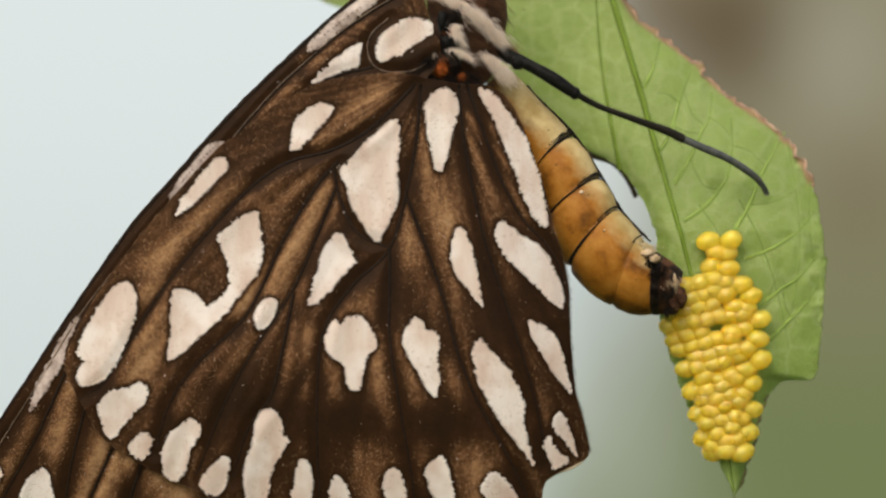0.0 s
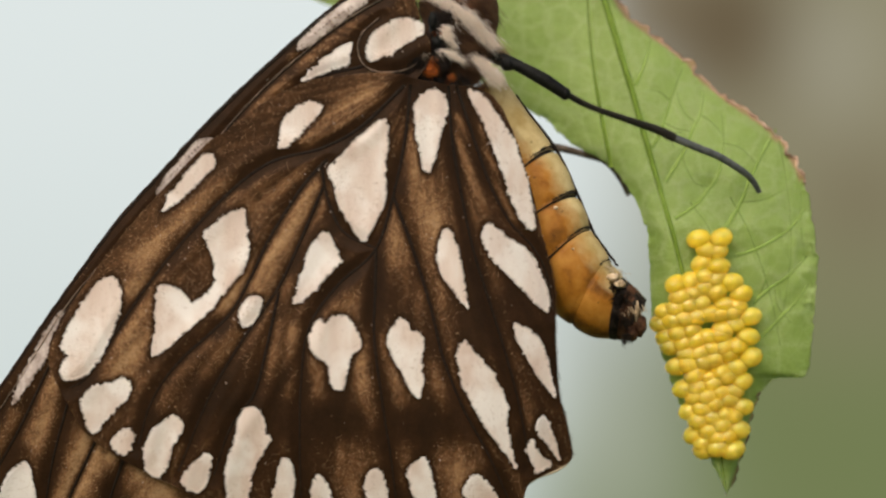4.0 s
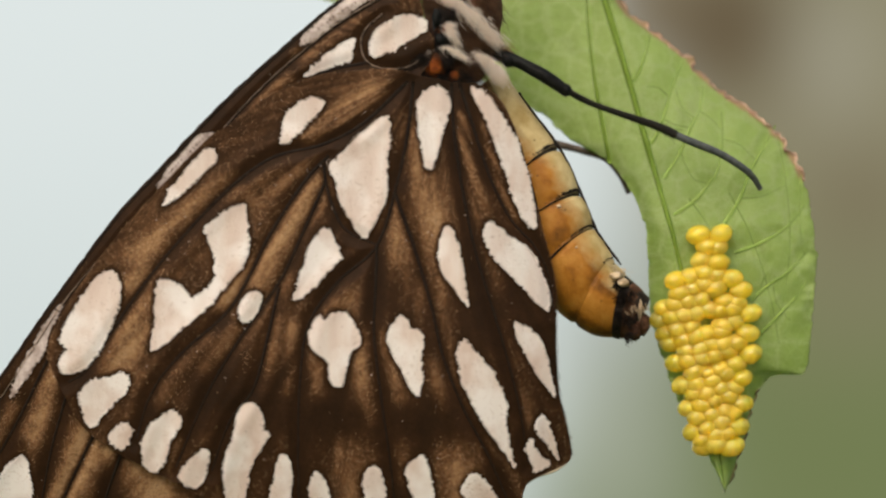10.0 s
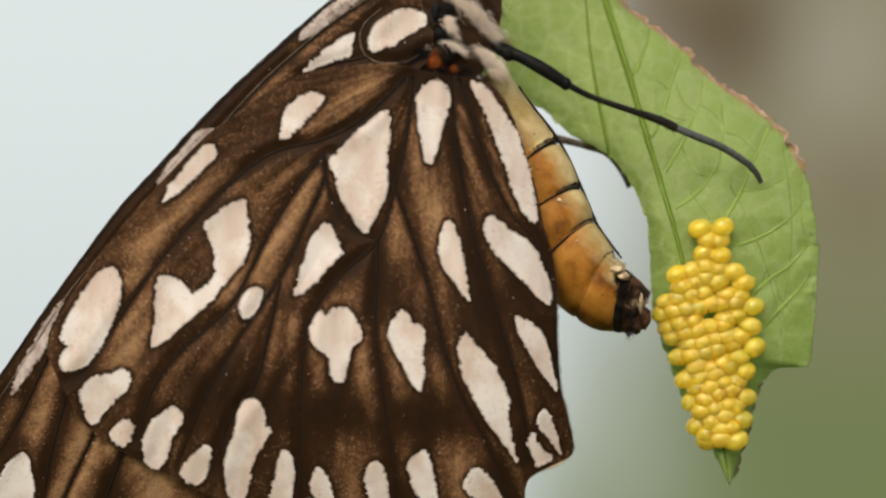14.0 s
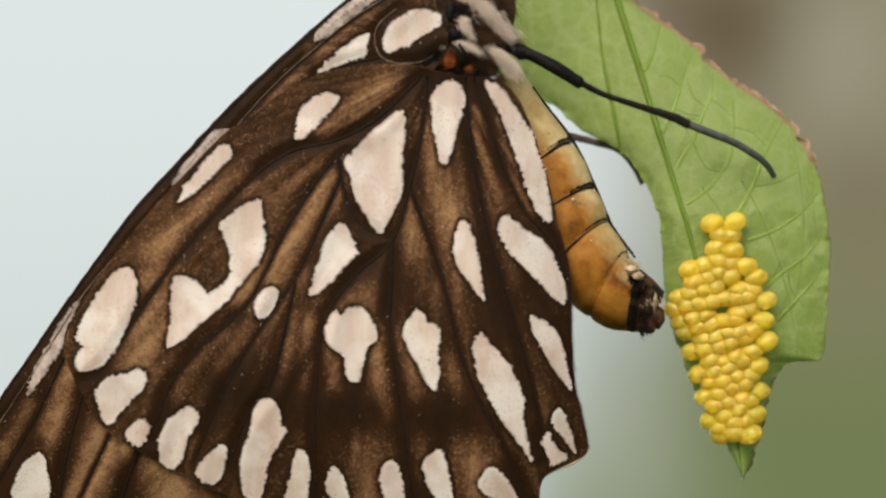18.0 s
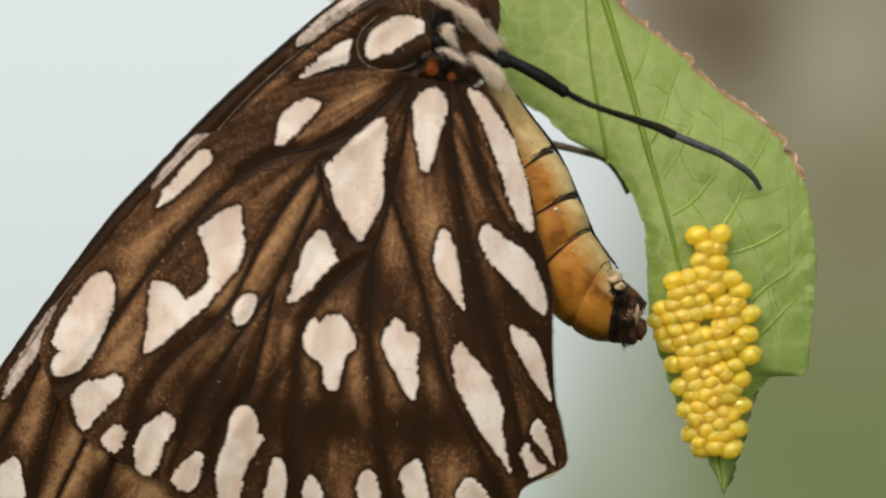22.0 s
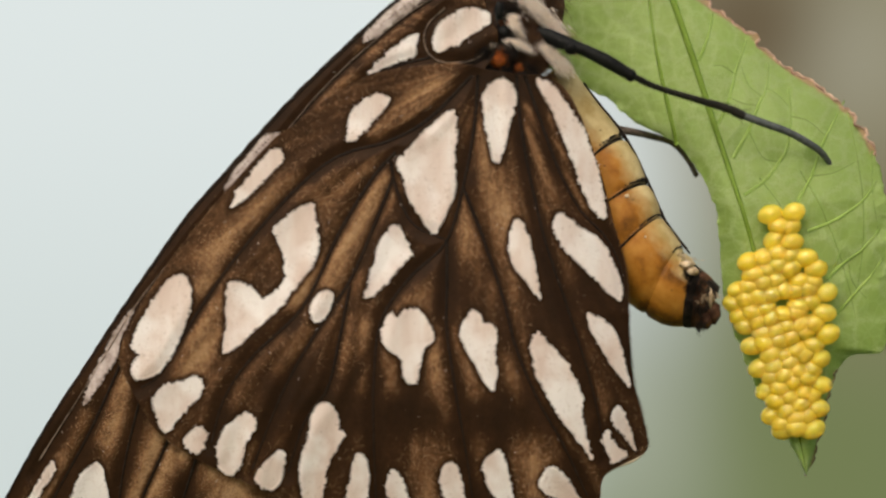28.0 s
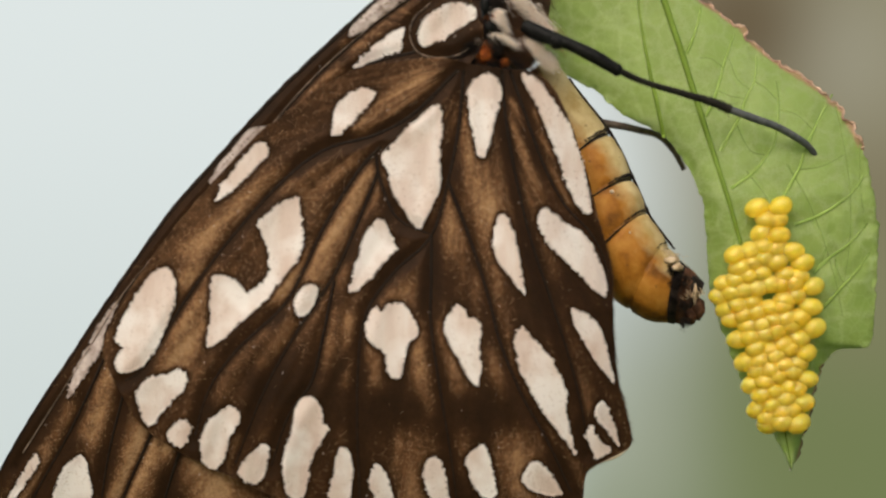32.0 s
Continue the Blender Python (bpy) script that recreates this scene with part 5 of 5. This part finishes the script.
def motions():
    fly_rows = swing((
        (0, 2.017, 2.500, 9.811, -0.00),
        (0.5, 2.867, 2.461, 10.125, -0.50),
        (1, 1.516, 2.444, 9.866, 0.94),
        (1.5, 2.482, 2.489, 10.200, -0.19),
        (2, 2.055, 2.451, 9.943, 0.37),
        (2.5, 1.498, 2.347, 9.676, 0.85),
        (3, 2.836, 2.252, 10.023, 0.07),
        (3.5, 1.892, 2.246, 9.769, 0.86),
        (4.5, 1.377, 2.226, 9.698, 1.20),
        (5.5, 0.862, 2.206, 9.627, 1.54),
        (6, 2.649, 2.083, 10.073, 0.73),
        (6.5, 1.810, 2.015, 9.654, 1.69),
        (7, 1.998, 1.981, 9.656, 1.10),
        (7.5, 1.212, 1.885, 9.877, 1.81),
        (8, 1.925, 1.823, 9.623, 0.98),
        (8.5, 1.652, 1.887, 9.827, 1.30),
        (9, 1.304, 1.867, 9.797, 1.72),
        (9.5, 2.058, 1.845, 9.860, 1.12),
        (10, 1.655, 1.835, 9.820, 1.78),
        (10.5, 1.564, 1.865, 9.999, 1.22),
        (11, 1.745, 1.839, 9.829, 1.30),
        (11.5, 1.599, 1.754, 10.110, 1.92),
        (12, 2.598, 1.730, 10.335, 0.64),
        (12.5, 1.570, 1.734, 9.995, 1.62),
        (13, 2.794, 1.620, 10.596, 0.42),
        (13.5, 1.988, 1.603, 10.173, 1.35),
        (14, 1.629, 1.618, 10.123, 1.42),
        (14.5, 2.832, 1.654, 10.338, 0.63),
        (15.5, 2.752, 1.715, 10.340, 0.52),
        (16.5, 2.673, 1.776, 10.342, 0.40),
        (17, 2.180, 1.891, 10.156, 1.43),
        (17.5, 1.502, 1.966, 10.039, 1.63),
        (18, 2.399, 1.943, 10.136, 1.33),
        (18.5, 2.585, 1.875, 10.326, 0.95),
        (19, 2.175, 1.778, 10.347, 1.13),
        (19.5, 1.668, 1.732, 10.109, 1.51),
        (20, 3.456, 1.662, 10.552, 0.36),
        (20.5, 2.524, 1.497, 10.299, 1.15),
        (21, 1.656, 1.253, 9.923, 1.56),
        (21.5, 2.920, 1.067, 10.321, 0.81),
        (22, 1.494, 0.974, 9.656, 2.07),
        (22.5, 2.632, 0.915, 10.062, 0.81),
        (23, 1.987, 0.866, 9.886, 1.45),
        (23.5, 2.135, 0.942, 9.623, 1.36),
        (24, 2.712, 0.997, 9.812, 1.20),
        (24.5, 2.530, 1.024, 9.731, 1.77),
        (25, 3.030, 1.119, 9.752, 1.07),
        (25.5, 3.426, 1.170, 9.921, 0.40),
        (26.5, 3.328, 1.198, 9.993, 0.42),
        (27.5, 3.230, 1.225, 10.065, 0.43),
        (28, 3.773, 1.254, 10.230, -0.04),
        (28.5, 5.069, 1.252, 11.001, -0.62),
        (29, 4.160, 1.331, 10.909, -0.35),
        (29.5, 4.943, 1.279, 10.775, -1.14),
        (30, 2.742, 1.310, 10.442, 1.41),
        (30.5, 3.540, 1.282, 10.376, 0.36),
        (31, 3.446, 1.238, 10.425, 0.73),
        (31.5, 2.760, 1.246, 10.152, 0.90),
        (32, 3.406, 1.242, 10.490, 0.25),
    ))
    leaf_rows = swing((
        (0, 8.560, 4.500, 17.399, 0.00),
        (0.5, 9.212, 4.498, 17.843, -1.37),
        (1, 8.111, 4.531, 17.494, 0.23),
        (1.5, 8.965, 4.583, 17.893, -1.17),
        (2, 8.634, 4.617, 17.768, -0.46),
        (2.5, 8.101, 4.576, 17.338, -0.14),
        (3, 9.216, 4.529, 17.843, -1.37),
        (3.5, 8.521, 4.520, 17.654, -0.10),
        (4.5, 7.844, 4.498, 17.471, -0.15),
        (5.5, 7.166, 4.475, 17.287, -0.21),
        (6, 9.001, 4.571, 18.032, -0.85),
        (6.5, 8.296, 4.488, 17.530, 0.34),
        (7, 8.371, 4.484, 17.612, -0.39),
        (7.5, 7.648, 4.386, 17.737, 0.19),
        (8, 8.376, 4.339, 17.579, -0.19),
        (8.5, 8.172, 4.398, 17.707, 0.05),
        (9, 7.732, 4.339, 17.653, 0.18),
        (9.5, 8.422, 4.214, 17.834, -0.29),
        (10, 7.985, 4.173, 17.732, 0.00),
        (10.5, 7.882, 4.010, 17.892, -0.33),
        (11, 8.067, 3.896, 17.800, -0.25),
        (11.5, 7.879, 3.784, 17.971, -0.06),
        (12, 8.803, 3.801, 18.417, -1.11),
        (12.5, 7.940, 3.712, 17.974, 0.03),
        (13, 9.007, 3.687, 18.610, -1.26),
        (13.5, 8.298, 3.673, 18.214, -0.38),
        (14, 7.846, 3.785, 18.015, -0.62),
        (14.5, 9.073, 3.989, 18.465, -1.21),
        (15.5, 9.031, 4.011, 18.450, -1.20),
        (16.5, 8.989, 4.033, 18.435, -1.20),
        (17, 8.484, 4.210, 18.339, -0.52),
        (17.5, 7.664, 4.232, 18.072, -0.58),
        (18, 8.423, 4.146, 18.252, -1.05),
        (18.5, 8.749, 4.016, 18.482, -0.88),
        (19, 8.321, 3.863, 18.502, -0.74),
        (19.5, 7.827, 3.729, 18.174, -0.66),
        (20, 9.589, 3.593, 18.813, -1.76),
        (20.5, 8.934, 3.369, 18.529, -0.69),
        (21, 7.947, 3.190, 18.017, -0.47),
        (21.5, 9.150, 3.093, 18.547, -1.19),
        (22, 7.859, 2.952, 17.736, 0.15),
        (22.5, 8.739, 2.895, 18.198, -1.47),
        (23, 8.347, 2.924, 18.018, -0.39),
        (23.5, 8.404, 2.874, 17.660, -0.68),
        (24, 8.954, 2.783, 17.969, -0.87),
        (24.5, 8.884, 2.583, 17.868, -0.08),
        (25, 9.266, 2.340, 17.974, -0.83),
        (25.5, 9.291, 2.110, 18.083, -2.20),
        (26.5, 9.324, 1.987, 18.239, -1.78),
        (27.5, 9.356, 1.865, 18.394, -1.36),
        (28, 9.688, 1.622, 18.594, -1.97),
        (28.5, 10.790, 1.502, 19.466, -2.92),
        (29, 10.085, 1.297, 19.349, -2.35),
        (29.5, 10.760, 1.103, 19.335, -2.94),
        (30, 8.817, 1.112, 18.773, -1.03),
        (30.5, 9.520, 1.060, 18.760, -1.62),
        (31, 9.453, 1.103, 18.848, -1.37),
        (31.5, 8.833, 1.164, 18.472, -1.18),
        (32, 9.463, 1.151, 18.993, -1.55),
    ))
    walk(fly, fly_rows)
    walk(leaf, leaf_rows)
    to_eggs = Matrix.Translation((ORIGIN[eggs] - ORIGIN[leaf]) * MM)
    walk(eggs, [(t, m @ to_eggs) for t, m in leaf_rows])
    # each foot keeps its hold on the leaf while its hip goes with the body
    for limb, foot in ((leg, (17.60, 4.40, 3.30)), (far_leg, (10.80, 7.60, 2.90))):
        hip = (ORIGIN[limb] - ORIGIN[fly]) * MM
        rest = (Vector(foot) - ORIGIN[fly]) * MM - hip
        on_leaf = (Vector(foot) - ORIGIN[leaf]) * MM
        steps = []
        for (t, m), (_, b) in zip(leaf_rows, fly_rows):
            span = b.inverted() @ m @ on_leaf - hip
            swung = math.degrees(math.atan2(rest.z, rest.x) - math.atan2(span.z, span.x))
            slip = 0.6 * (span - Euler((0, radians(swung), 0)).to_matrix() @ rest)
            steps.append((t, pose(*(hip + slip), 0, swung, 0)))
        walk(limb, steps)
    hinge = (ORIGIN[abdomen] - ORIGIN[fly]) * MM
    # it reaches for the eggs at first, then hangs back
    walk(abdomen, [(t, pose(hinge.x + 0.05 * MM * reach, hinge.y, hinge.z + 0.32 * MM * reach, 0, bend, 0)) for t, bend, reach in (
        (0, -6.10, 1.00),
        (0.5, -4.70, 0.77),
        (1, -2.62, 0.43),
        (1.5, -0.24, 0.04),
        (2, 0.29, 0.00),
        (2.5, 0.35, 0.00),
        (3, 0.35, 0.00),
        (3.5, 0.38, 0.00),
        (5.5, 0.49, 0.00),
        (6, 0.27, 0.00),
        (6.5, 0.44, 0.00),
        (7, 0.32, 0.00),
        (7.5, 0.14, 0.00),
        (8, 0.11, 0.00),
        (8.5, -0.04, 0.00),
        (9, -0.17, 0.00),
        (9.5, -0.19, 0.00),
        (10, -0.21, 0.00),
        (10.5, -0.11, 0.00),
        (11, -0.13, 0.00),
        (11.5, -0.15, 0.00),
        (12, -0.27, 0.00),
        (12.5, -0.09, 0.00),
        (13, -0.06, 0.00),
        (13.5, -0.27, 0.00),
        (14, -0.08, 0.00),
        (14.5, -0.30, 0.00),
        (16.5, -0.17, 0.00),
        (17, -0.30, 0.00),
        (17.5, -0.10, 0.00),
        (18, -0.02, 0.00),
        (18.5, 0.05, 0.00),
        (19, 0.03, 0.00),
        (19.5, -0.03, 0.00),
        (20, -0.30, 0.00),
        (20.5, -0.58, 0.00),
        (21, -0.22, 0.00),
        (21.5, -0.42, 0.00),
        (22, -0.21, 0.00),
        (22.5, -0.04, 0.00),
        (23, -0.02, 0.00),
        (23.5, 0.12, 0.00),
        (24, 0.08, 0.00),
        (24.5, 0.12, 0.00),
        (25, 0.11, 0.00),
        (25.5, 0.12, 0.00),
        (27.5, 0.29, 0.00),
        (28, 0.30, 0.00),
        (28.5, 0.23, 0.00),
        (29, 0.21, 0.00),
        (29.5, 0.18, 0.00),
        (30, 0.07, 0.00),
        (30.5, 0.32, 0.00),
        (31, 0.28, 0.00),
        (31.5, 0.34, 0.00),
        (32, 0.29, 0.00),
    )])


build_setting()
fly, abdomen, leg, far_leg = build_butterfly()
leaf = build_leaf()
eggs = build_eggs()
motions()
